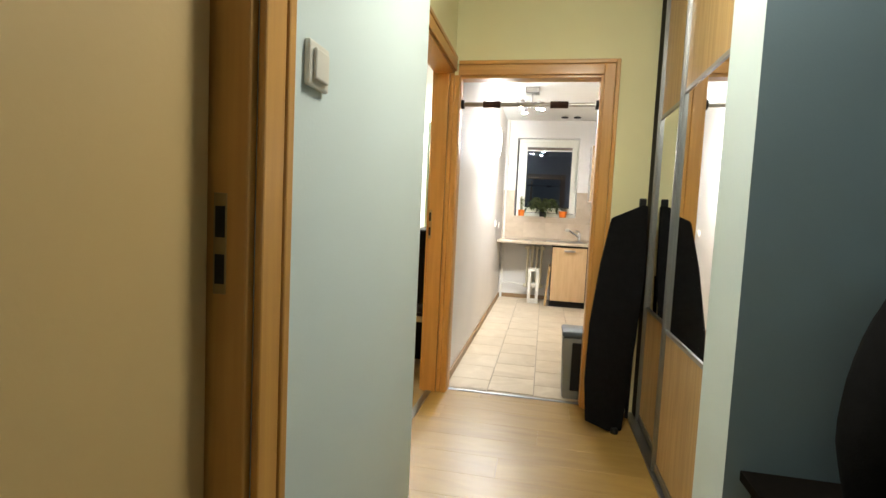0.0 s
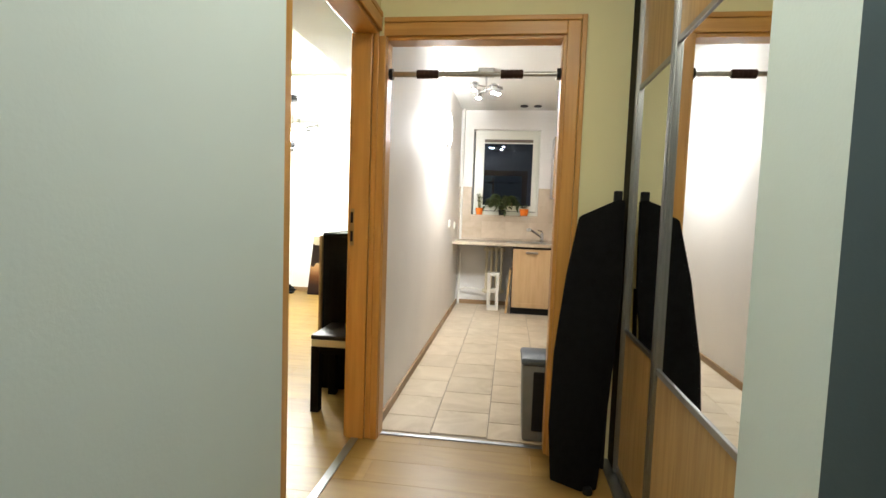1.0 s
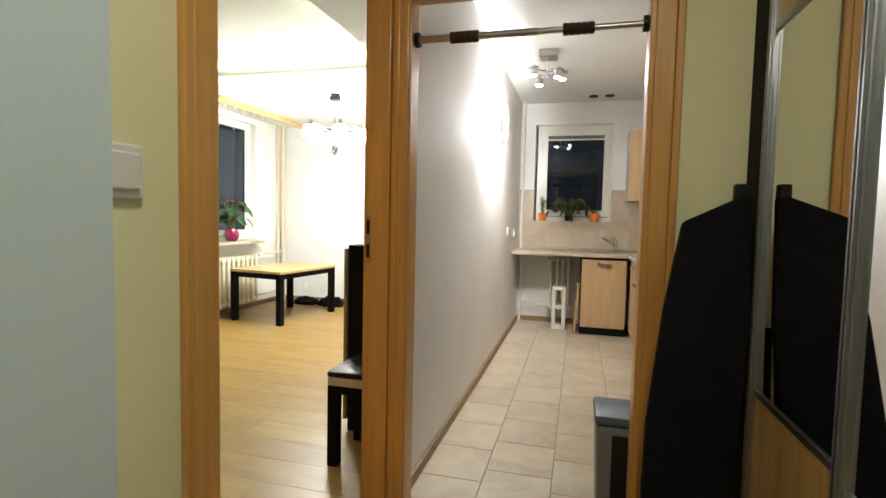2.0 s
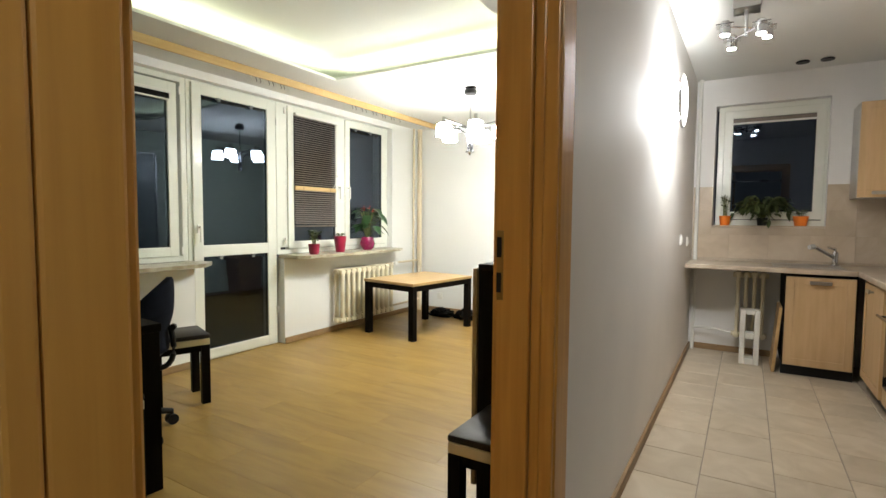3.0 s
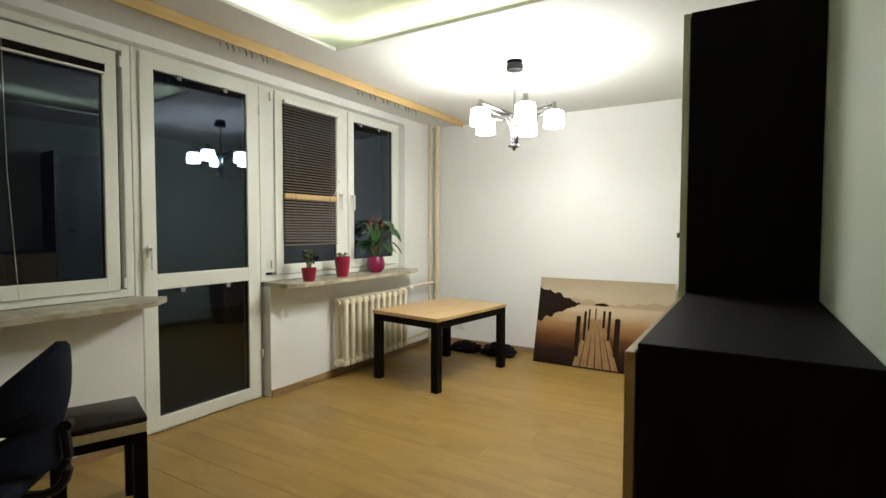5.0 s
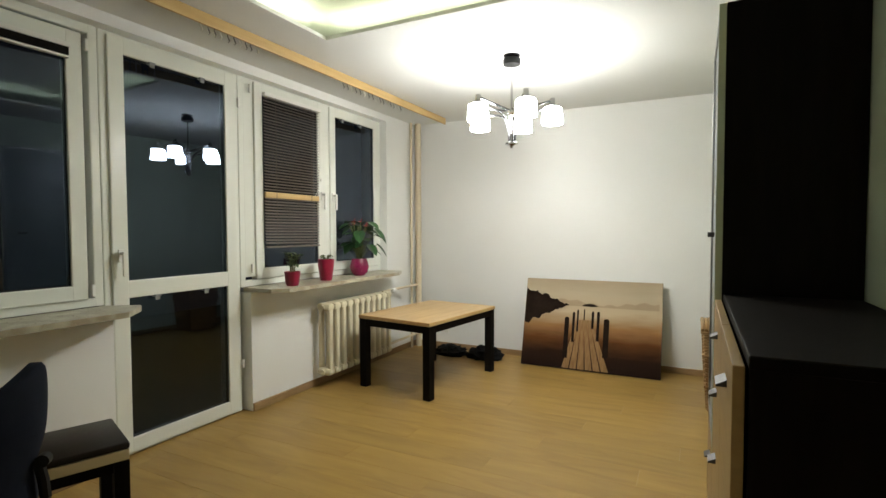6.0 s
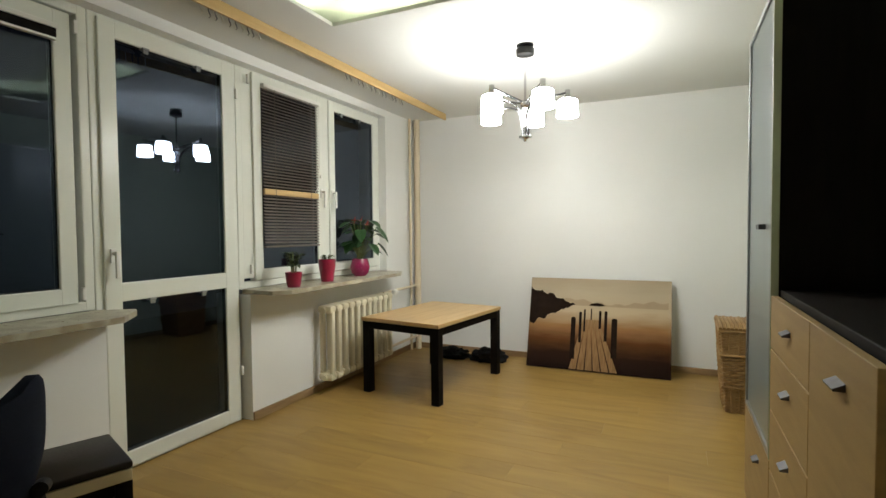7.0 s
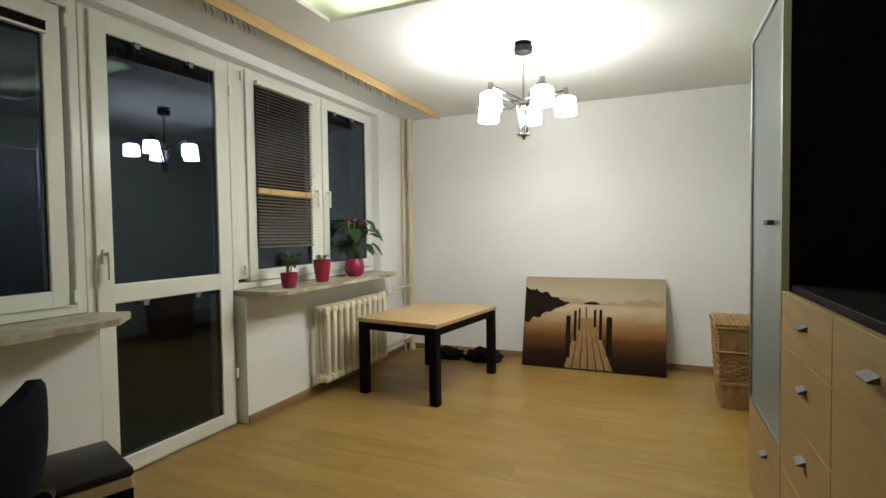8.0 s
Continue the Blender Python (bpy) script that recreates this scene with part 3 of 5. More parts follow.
def stool(at, turn, w, d, label, h=0.45):
    """A padded stool, origin at its middle on the floor."""
    s = thing("stool", label, "stool", at, turn, "matching stools")
    part("seat_pad", box(BM(), -w / 2, w / 2, -d / 2, d / 2, h - 0.028, h, 0.010), M_SEAT, s, "dark leather seat pad", smooth=True)
    part("seat_band", box(BM(), -w / 2 + 0.003, w / 2 - 0.003, -d / 2 + 0.003, d / 2 - 0.003, h - 0.068, h - 0.028, 0.004), M_CREAM, s, "cream band under the seat")
    for sx in (-1, 1):
        for sy in (-1, 1):
            cx, cy = sx * (w / 2 - 0.028), sy * (d / 2 - 0.028)
            part("leg", box(BM(), cx - 0.025, cx + 0.025, cy - 0.025, cy + 0.025, 0, h - 0.068, 0.003), M_BLACKWOOD, s)
    for sy in (-1, 1):
        part("rail", box(BM(), -w / 2 + 0.05, w / 2 - 0.05, sy * (d / 2 - 0.028) - 0.012, sy * (d / 2 - 0.028) + 0.012, h - 0.11, h - 0.069, 0.002), M_BLACKWOOD, s)
    for sx in (-1, 1):
        part("rail", box(BM(), sx * (w / 2 - 0.028) - 0.012, sx * (w / 2 - 0.028) + 0.012, -d / 2 + 0.05, d / 2 - 0.05, h - 0.11, h - 0.069, 0.002), M_BLACKWOOD, s)
    return s


stool((-3.87, 6.105, 0), -20, 0.33, 0.33, "dark stool with a cream band, between chair and balcony door")
stool((-2.985, 5.165, 0), 24, 0.34, 0.34, "dark stool with a cream band, pushed under the desk")
stool((-1.458, 5.892, 0), 0, 0.32, 0.34, "dark stool with a cream band, beside the low cabinet")


def office_chair(at, turn):
    """A swivel chair; its backrest stands at -y of its own axes."""
    c = thing("office_chair", "navy fabric swivel chair with a tall curved backrest at the desk", "office chair", at, turn)
    bm = BM()
    for k in range(5):
        a = 2 * math.pi * k / 5 + 0.3
        tube(bm, [(0, 0, 0.11), (0.16 * math.cos(a), 0.16 * math.sin(a), 0.105), (0.27 * math.cos(a), 0.27 * math.sin(a), 0.075)], [0.03, 0.022, 0.016])
    part("star_base", bm, M_BLACKPL, c, smooth=True)
    for k in range(5):
        a = 2 * math.pi * k / 5 + 0.3
        x, y = 0.27 * math.cos(a), 0.27 * math.sin(a)
        bm = BM()
        for o in (-0.016, 0.016):
            cyl(bm, (x - o * math.sin(a) - 0.011 * math.sin(a), y + o * math.cos(a) + 0.011 * math.cos(a), 0.030),
                (x - o * math.sin(a) + 0.011 * math.sin(a), y + o * math.cos(a) - 0.011 * math.cos(a), 0.030), 0.030, seg=16)
        cyl(bm, (x, y, 0.03), (x, y, 0.085), 0.011, seg=8)
        part("castor", bm, M_BLACKPL, c, smooth=True)
    bm = BM()
    cyl(bm, (0, 0, 0.10), (0, 0, 0.26), 0.028)
    cyl(bm, (0, 0, 0.26), (0, 0, 0.40), 0.016)
    part("gas_lift", bm, M_BLACKPL, c, smooth=True)
    bm = BM()
    box(bm, -0.21, 0.21, -0.20, 0.21, 0.41, 0.475, 0.03)
    part("seat", bm, M_NAVY, c, smooth=True)
    box_part(c, "mechanism", M_BLACKPL, -0.08, 0.08, -0.14, 0.10, 0.375, 0.41)
    bm = BM()
    tube(bm, bez((0, -0.10, 0.39), (0, -0.24, 0.34), (0, -0.31, 0.38), (0, -0.262, 0.60)), 0.015)
    part("back_bar", bm, M_BLACKPL, c, smooth=True)
    # the shell of the backrest: narrow at the top, widest low down, curved round the sitter
    bm = BM()
    rows, cols = 28, 14
    front, back = [], []
    for i in range(rows + 1):
        v = i / rows
        lumbar = math.sqrt(max(0.0, 1 - ((v - 0.19) / 0.21) ** 2))
        upper = math.sqrt(max(0.0, 1 - ((v - 0.54) / (0.23 if v < 0.54 else 0.47)) ** 2))
        half = 0.020 + max(0.160 * lumbar, 0.165 * upper)
        lean = -0.240 - 0.022 * v * v + 0.022 * math.exp(-((v - 0.25) / 0.20) ** 2)
        fat = 0.35 + 0.65 * math.sqrt(max(0.0, 1 - (2 * v - 1) ** 2))
        fr, bk = [], []
        for j in range(cols + 1):
            u = -1 + 2 * j / cols
            zz = 0.465 + 0.405 * v - 0.03 * u * u * (v > 0.5)
            yy = lean + 0.150 * (half * u / 0.2) ** 2
            round_off = fat * (0.12 + 0.88 * math.sqrt(max(0.0, 1 - u * u)))
            fr.append(bm.verts.new((half * u, yy + 0.036 * round_off, zz)))
            bk.append(bm.verts.new((half * u, yy - 0.034 * round_off, zz)))
        front.append(fr)
        back.append(bk)
    for g in (front, back):
        for i in range(rows):
            for j in range(cols):
                bm.faces.new((g[i][j], g[i][j + 1], g[i + 1][j + 1], g[i + 1][j]))
    for i in range(rows):
        for j in (0, cols):
            bm.faces.new((front[i][j], front[i + 1][j], back[i + 1][j], back[i][j]))
    for j in range(cols):
        for i in (0, rows):
            bm.faces.new((front[i][j], front[i][j + 1], back[i][j + 1], back[i][j]))
    part("backrest", bm, M_NAVY, c, smooth=True)
    bm = BM()
    cyl(bm, (-0.014, -0.275, 0.595), (0.014, -0.275, 0.595), 0.018, seg=14)
    part("knob", bm, M_BLACKPL, c, smooth=True)
    return c


office_chair((-3.60, 5.615, 0), 136)


def pull(parent, x, y, z, w=0.050):
    """A flat wedge pull on a front that faces -x."""
    bm = BM()
    prism(bm, [(x, z - 0.007), (x - 0.020, z - 0.007), (x - 0.021, z - 0.003), (x, z + 0.008)], "y", y - w / 2, y + w / 2)
    part("handle", bm, M_PULL, parent, "flat brushed metal pull", world=True)


# low cabinet: black-brown carcass, birch fronts towards the room
low = thing("low_cabinet", "black-brown low cabinet with pale birch drawers and aluminium pulls", "cabinet", (-1.5, 6.6, 0))
LX0, LX1, LY0, LY1, LH = -1.700, -1.318, 6.115, 7.055, 1.010
box_part(low, "side_panel", M_BLACKWOOD, LX0, LX1, LY0, LY0 + 0.025, 0, LH - 0.025, bevel=0.001, world=True)
box_part(low, "side_panel", M_BLACKWOOD, LX0, LX1, LY1 - 0.025, LY1, 0, LH - 0.025, bevel=0.001, world=True)
box_part(low, "back_panel", M_BLACKWOOD, LX1 - 0.012, LX1, LY0 + 0.025, LY1 - 0.025, 0.0, LH - 0.025, bevel=0.0, world=True)
box_part(low, "bottom_panel", M_BLACKWOOD, LX0 + 0.01, LX1 - 0.012, LY0 + 0.025, LY1 - 0.025, 0.05, 0.075, bevel=0.0, world=True)
box_part(low, "top", M_BLACKWOOD, LX0 - 0.002, LX1, LY0 - 0.004, LY1, LH - 0.025, LH, bevel=0.003, world=True)
fronts = tuple((6.545, LY1 - 0.003, za, zb) for za, zb in ((0.822, 0.990), (0.622, 0.818), (0.422, 0.618), (0.06, 0.418)))
for ya, yb, za, zb in fronts:
    f = part("drawer_front", box(BM(), -1.727, -1.707, ya, yb, za, zb, 0.002), M_BIRCH, low, world=True)
    pull(f, -1.727, 6.775, zb - 0.073)
f = part("cabinet_door", box(BM(), -1.727, -1.707, LY0 - 0.002, 6.541, 0.06, 0.990, 0.002), M_BIRCH, low, world=True)
pull(f, -1.727, 6.30, 0.912, 0.065)

# tall cabinet with a frosted glass door
tall = thing("tall_cabinet", "tall black-brown cabinet with a frosted glass door in an aluminium frame", "cabinet", (-1.5, 7.4, 0))
TY, TZ, TF = (7.060, 7.655), 2.000, -1.705
box_part(tall, "side_panel", M_BLACKWOOD, TF, -1.318, TY[0], TY[0] + 0.022, 0, TZ - 0.022, bevel=0.001, world=True)
box_part(tall, "side_panel", M_BLACKWOOD, TF, -1.318, TY[1] - 0.022, TY[1], 0, TZ - 0.022, bevel=0.001, world=True)
box_part(tall, "top", M_BLACKWOOD, TF, -1.318, TY[0], TY[1], TZ - 0.022, TZ, bevel=0.002, world=True)
box_part(tall, "back_panel", M_BLACKWOOD, -1.324, -1.318, TY[0] + 0.022, TY[1] - 0.022, 0.05, TZ - 0.022, bevel=0.0, world=True)
for z in (0.05, 0.44, 0.82, 1.20, 1.58):
    box_part(tall, "shelf", M_BLACKWOOD, TF + 0.02, -1.324, TY[0] + 0.022, TY[1] - 0.022, z, z + 0.02, bevel=0.0, world=True)
gd = part("glass_door", BM_frame(TY[0] + 0.002, TY[1] - 0.002, 0.445, TZ - 0.003, -1.728, -1.707, 0.022, 0.002), M_ALU, tall, "aluminium framed frosted glass door", world=True)
part("pane", box(BM(), -1.720, -1.714, TY[0] + 0.02, TY[1] - 0.02, 0.463, TZ - 0.021), M_FROST, gd, world=True)
part("edge_strip", box(BM(), -1.7285, -1.7065, TY[0] - 0.002, TY[0] + 0.0015, 0.445, TZ - 0.003), M_STRIP, gd, world=True)
bm = BM()
box(bm, -1.750, -1.728, 7.17, 7.235, 1.204, 1.222, 0.002)
part("handle", bm, M_PULL, gd, world=True)
f = part("drawer_front", box(BM(), -1.727, -1.707, TY[0] + 0.002, TY[1] - 0.002, 0.06, 0.441, 0.002), M_BIRCH, tall, world=True)
pull(f, -1.727, 7.29, 0.350)


def light_switch(name, label, axis, x, y, z, sgn, w=0.082):
    s = thing(name, label, "light switch", (x, y, z), {"x": 90 if sgn > 0 else -90, "y": 0}[axis])
    # own axes: the plate faces -y
    part("plate", box(BM(), -w / 2, w / 2, -0.012, 0, -w / 2, w / 2, 0.004), M_PLASTIC, s)
    part("rocker", box(BM(), -w * 0.34, w * 0.34, -0.019, -0.0118, -w * 0.34, w * 0.34, 0.003), M_PLASTIC, s)
    return s


light_switch("light_switch", "square white light switch beside the living room doorway", "x", -1.19, 4.262, 1.223, 1)
light_switch("light_switch", "square white light switch on the hallway wall", "x", -1.03, 3.246, 1.413, 1)
s = thing("light_switch", "rounded pale surface switch on the living room wall", "light switch", (-1.315, 5.572, 1.224), -90)
part("housing", box(BM(), -0.040, 0.040, -0.025, 0, -0.040, 0.040, 0.010), M_DIMPLASTIC, s, smooth=True)
part("rocker", box(BM(), -0.024, 0.024, -0.027, -0.0248, -0.026, 0.026, 0.001), M_DIMPLASTIC, s)


# radiators of cast-iron columns
def radiator(at, turn, count, pitch, h, label, depth=0.13, z0=0.12):
    """Columns along +x of its own axes, front towards -y."""
    r = thing("radiator", label, "radiator", at, turn)
    col = BM()
    for dy in (-depth / 2 + 0.022, depth / 2 - 0.022):
        box(col, -pitch * 0.25, pitch * 0.25, dy - 0.020, dy + 0.020, z0 + 0.02, z0 + h - 0.02, 0.016)
    for z in (z0 + 0.01, z0 + h - 0.06):
        box(col, -pitch * 0.46, pitch * 0.46, -depth / 2, depth / 2, z, z + 0.060, 0.024)
    me = mesh_of("column", col, M_RAD, True)
    for k in range(count):
        ob = new("column", me)
        ob.parent = r
        ob.location = ((k + 0.5) * pitch, 0, 0)
    for z in (z0 + 0.04, z0 + h - 0.035):
        part("header_pipe", cyl(BM(), (-0.01, 0, z), (count * pitch + 0.01, 0, z), 0.022), M_RAD, r, smooth=True)
    for k in (1, count - 2):
        part("wall_bracket", box(BM(), (k + 1) * pitch - 0.008, (k + 1) * pitch + 0.008, -0.01, 0.125, z0 + 0.02, z0 + 0.05), M_RAD, r)
    return r


radiator((-4.36, 8.11, 0), 90, 11, 0.083, 0.575, "cream cast-iron radiator under the window with the pots", z0=0.090)
radiator((-4.37, 4.76, 0), 90, 13, 0.083, 0.56, "cream cast-iron radiator behind the desk", z0=0.095)

pipes = thing("heating_pipe", "beige painted heating pipe up the corner with radiator branches", "pipe", (-4.40, 9.66, 0))
part("riser", cyl(BM(), (-4.405, 9.705, 0), (-4.405, 9.705, CEIL), 0.031), M_PIPE, pipes, smooth=True, world=True)
part("riser", cyl(BM(), (-4.44, 9.62, 0), (-4.44, 9.62, CEIL), 0.013), M_PIPE, pipes, smooth=True, world=True)
part("branch", tube(BM(), [(-4.415, 9.685, 0.66), (-4.37, 9.60, 0.665), (-4.36, 9.20, 0.665), (-4.36, 8.95, 0.66)], 0.012), M_PIPE, pipes, smooth=True, world=True)
part("branch", tube(BM(), [(-4.415, 9.685, 0.155), (-4.37, 9.60, 0.155), (-4.36, 8.95, 0.155)], 0.012), M_PIPE, pipes, smooth=True, world=True)
bm = BM()
lathe(bm, [(0.018, 0), (0.024, 0.01), (0.024, 0.05), (0.016, 0.06)], seg=14)
bm.transform(Matrix.Translation((-4.30, 9.08, 0.665)) @ Matrix.Rotation(radians(90), 4, "X"))
part("valve", bm, M_PLASTIC, pipes, "white radiator valve", smooth=True, world=True)

# wooden curtain board with rings
rail = thing("curtain_rail", "varnished pine curtain board under the ceiling along the windows", "curtain rail", (-4.0, 6.6, CEIL))
part("board", box(BM(), -4.026, -4.012, 3.65, 9.57, CEIL - 0.068, CEIL - 0.006, 0.003), M_PINE, rail, world=True)
part("track", box(BM(), -4.075, -4.035, 3.65, 9.54, CEIL - 0.018, CEIL, 0.002), M_PLASTIC, rail, world=True)
for k in range(38):
    y = (5.2 + 0.028 * k if k < 12 else 6.85 + 0.040 * (k - 12) if k < 22 else 8.00 + 0.052 * (k - 22)) + random.uniform(-0.006, 0.006)
    bm = BM()
    tube(bm, [(-4.055, y, CEIL - 0.016), (-4.055, y, CEIL - 0.060), (-4.048, y + 0.006, CEIL - 0.086), (-4.055, y + 0.003, CEIL - 0.094)], 0.0034, seg=5)
    part("glider_hook", bm, M_GREYPL if k % 3 else M_PLASTIC, rail, world=True)

# blinds
blind = thing("window_blind", "dark wooden slatted blind lowered with a tilted lower edge", "blind", (-4.512, 7.998, 2.2))
me = mesh_of("slat", box(BM(), -0.0084, 0.0084, -0.285, 0.285, -0.0010, 0.0010), M_SLAT)
for k in range(49):
    ob = new("slat", me)
    ob.parent = blind
    z = 2.165 - k * 0.0214
    ob.matrix_basis = Matrix.Translation((0.0, -0.015, z - 2.2)) @ pose(0, 0, 0, -1.2 * max(0, k - 41) / 8, 38, 0)
part("headrail", box(BM(), -4.53, -4.498, 7.70, 8.29, 2.176, 2.203, 0.003), M_PLASTIC, blind, world=True)
part("bottom_rail", box(BM(), -4.525, -4.500, 7.70, 8.262, 1.105, 1.118, 0.003), M_SLAT, blind, world=True)
part("pale_slat_bundle", box(BM(), -4.519, -4.503, 7.70, 8.262, 1.465, 1.505, 0.003), M_PINE, blind, world=True)
for y in (7.80, 8.17):
    part("ladder_cord", box(BM(), -4.500, -4.498, y - 0.0015, y + 0.0015, 1.11, 2.18), M_SLAT, blind, world=True)
bm = BM()
tube(bm, [(-4.494, 8.262, 2.18), (-4.490, 8.258, 1.75), (-4.484, 8.235, 1.56), (-4.482, 8.19, 1.50)], 0.0022, seg=5)
part("cord", bm, M_PLASTIC, blind, "white pull cord", world=True)
bm = BM()
lathe(bm, [(0.003, 0.0), (0.007, 0.008), (0.006, 0.026), (0.002, 0.032)], at=(-4.490, 8.272, 1.62), seg=10)
part("cord_knob", bm, M_PLASTIC, blind, smooth=True, world=True)
# the clips that blinds once hung from
for y, z in ((8.60, 2.186), (8.86, 2.186), (6.90, 2.174), (7.22, 2.174), (6.90, 0.870), (7.22, 0.870)):
    bm = BM()
    box(bm, -4.553, -4.520, y - 0.018, y + 0.018, z - 0.012, z, 0.002)
    box(bm, -4.530, -4.524, y - 0.014, y + 0.014, z - 0.030, z - 0.010, 0.001)
    solid("blind_clip", bm, M_GREYPL, "small metal blind clip on the top edge of a window sash", "clip", group="blind clips")
for ya, yb in ((5.925, 6.475), (5.06, 5.73)):
    bl = thing("window_blind", "dark blind pulled up tight, its cord hanging", "blind", (-4.51, (ya + yb) / 2, 2.15))
    part("headrail", box(BM(), -4.53, -4.500, ya, yb, 2.120, 2.142, 0.003), M_PLASTIC, bl, world=True)
    part("raised_blind", box(BM(), -4.528, -4.505, ya + 0.005, yb - 0.005, 2.080, 2.120, 0.002), M_BLACKWOOD, bl, world=True)
    part("bottom_rail", box(BM(), -4.529, -4.503, ya + 0.004, yb - 0.004, 2.068, 2.079, 0.002), M_PLASTIC, bl, world=True)
    bm = BM()
    tube(bm, [(-4.495, ya + 0.10, 2.12), (-4.49, ya + 0.105, 1.5), (-4.475, ya + 0.13, 0.90)], 0.0013, seg=5)
    part("cord", bm, M_DIMPLASTIC, bl, world=True)

# chandelier
LAMP = Vector((-2.85, 8.17, 0))
ch = thing("chandelier", "chrome five-armed chandelier with lit opal glass shades", "ceiling lamp", (LAMP.x, LAMP.y, CEIL))
bm = BM()
lathe(bm, [(0.040, -0.066), (0.054, -0.060), (0.056, -0.026), (0.048, -0.020), (0.034, -0.018), (0.034, -0.008), (0.052, -0.006), (0.052, 0.0)], seg=28)
part("canopy", bm, M_IRON, ch, "dark ceiling canopy", smooth=True)
bm = BM()
cyl(bm, (0, 0, -0.06), (0, 0, -0.335), 0.0075, seg=10)
part("stem", bm, M_CHROME, ch, smooth=True)
bm = BM()
lathe(bm, [(0.012, -0.335), (0.030, -0.345), (0.030, -0.365), (0.016, -0.38), (0.014, -0.54), (0.040, -0.552), (0.040, -0.562), (0.012, -0.572), (0.008, -0.585)], seg=24)
part("hub", bm, M_CHROME, ch, smooth=True)
AIM = math.atan2(2.99, -0.75)
for k in range(5):
    a = AIM - radians(12 + 72 * k)
    u = Vector((math.cos(a), math.sin(a), 0))
    R = 0.255
    bm = BM()
    tube(bm, bez(u * 0.020 + Vector((0, 0, -0.55)), u * 0.022 + Vector((0, 0, -0.46)), u * 0.020 + Vector((0, 0, -0.385)), u * 0.10 + Vector((0, 0, -0.365))) + [u * 0.205 + Vector((0, 0, -0.342))], 0.0065)
    arm = part("arm", bm, M_DARKCHROME, ch, smooth=True)
    bm = BM()
    box(bm, 0.025, R + 0.012, -0.007, 0.007, -0.006, 0.006, 0.002)
    bm.transform(Matrix.Translation((0, 0, -0.352)) @ Matrix.Rotation(a, 4, "Z") @ Matrix.Rotation(radians(-13), 4, "Y"))
    part("cross_bar", bm, M_DARKCHROME, arm)
    top = u * R + Vector((0, 0, -0.294))
    bm = BM()
    cyl(bm, tuple(top + Vector((0, 0, -0.036))), tuple(top + Vector((0, 0, 0.016))), 0.016, seg=16)
    part("socket", bm, M_CHROME, arm, smooth=True)
    bm = BM()
    lathe(bm, [(0.018, -0.026), (0.040, -0.034), (0.046, -0.040), (0.045, -0.042), (0.018, -0.036)], at=tuple(top), seg=24, cap=False)
    part("shade_cap", bm, M_CHROME, arm, smooth=True)
    bm = BM()
    lathe(bm, [(0.020, -0.042), (0.052, -0.045), (0.060, -0.052), (0.066, -0.142), (0.063, -0.146), (0.060, -0.142), (0.054, -0.060), (0.048, -0.052), (0.020, -0.050)], at=tuple(top), seg=24, cap=False)
    part("shade", bm, L_SHADE, arm, "lit opal glass shade", smooth=True)

# the canvas print that leans on the wall
pic = thing("canvas_print", "sepia canvas print of a wooden jetty, leaning on the wall", "picture", (-2.618, 9.480, 0.004), 0.0, tilt=-15.5)
PW, PH = 1.18, 0.80
M_PRINT = bpy.data.materials.new("printed_sepia_lake")
M_PRINT.use_nodes = True
nt = M_PRINT.node_tree
tc, sp, rp = nt.nodes.new("ShaderNodeTexCoord"), nt.nodes.new("ShaderNodeSeparateXYZ"), nt.nodes.new("ShaderNodeValToRGB")
ns, ad = nt.nodes.new("ShaderNodeTexNoise"), nt.nodes.new("ShaderNodeMath")
mpn = nt.nodes.new("ShaderNodeMapping")
mpn.inputs["Scale"].default_value = (1.2, 1, 6)
ns.inputs["Scale"].default_value = 3.0
ad.operation = "MULTIPLY_ADD"
ad.inputs[1].default_value = 0.10
nt.links.new(tc.outputs["Object"], mpn.inputs["Vector"])
nt.links.new(mpn.outputs["Vector"], ns.inputs["Vector"])
nt.links.new(tc.outputs["Object"], sp.inputs["Vector"])
nt.links.new(ns.outputs["Fac"], ad.inputs[0])
nt.links.new(sp.outputs["Z"], ad.inputs[2])
nt.links.new(ad.outputs["Value"], rp.inputs["Fac"])
for pos, col in ((0.0, (0.010, 0.006, 0.005)), (0.19, (0.022, 0.010, 0.006)), (0.31, (0.095, 0.038, 0.013)), (0.43, (0.27, 0.145, 0.060)), (0.56, (0.47, 0.37, 0.245)), (0.72, (0.42, 0.345, 0.24)), (0.88, (0.33, 0.265, 0.18))):
    e = rp.color_ramp.elements.new(pos)
    e.color = (*col, 1)
rp.color_ramp.elements.remove(rp.color_ramp.elements[0])
nt.links.new(rp.outputs["Color"], nt.nodes["Principled BSDF"].inputs["Base Color"])
nt.nodes["Principled BSDF"].inputs["Roughness"].default_value = 0.7
nt.nodes["Principled BSDF"].inputs["Specular IOR Level"].default_value = 0.04
M_PRINTDARK = material("printed_dark_brown", (0.012, 0.007, 0.005), 0.75, second=(0.022, 0.013, 0.008), scale=14)
M_PRINTPLANK = material("printed_planks", (0.30, 0.18, 0.085), 0.7, second=(0.19, 0.108, 0.048), scale=10, stretch=(8, 1, 1), mix=0.8)
M_PRINTHILL = material("printed_mist", (0.36, 0.28, 0.185), 0.7, second=(0.32, 0.24, 0.155), scale=6)
for m_ in (M_PRINTDARK, M_PRINTPLANK, M_PRINTHILL):
    m_.node_tree.nodes["Principled BSDF"].inputs["Specular IOR Level"].default_value = 0.04
part("canvas", box(BM(), -PW / 2, PW / 2, 0, 0.03, 0, PH, 0.003), M_PRINT, pic)


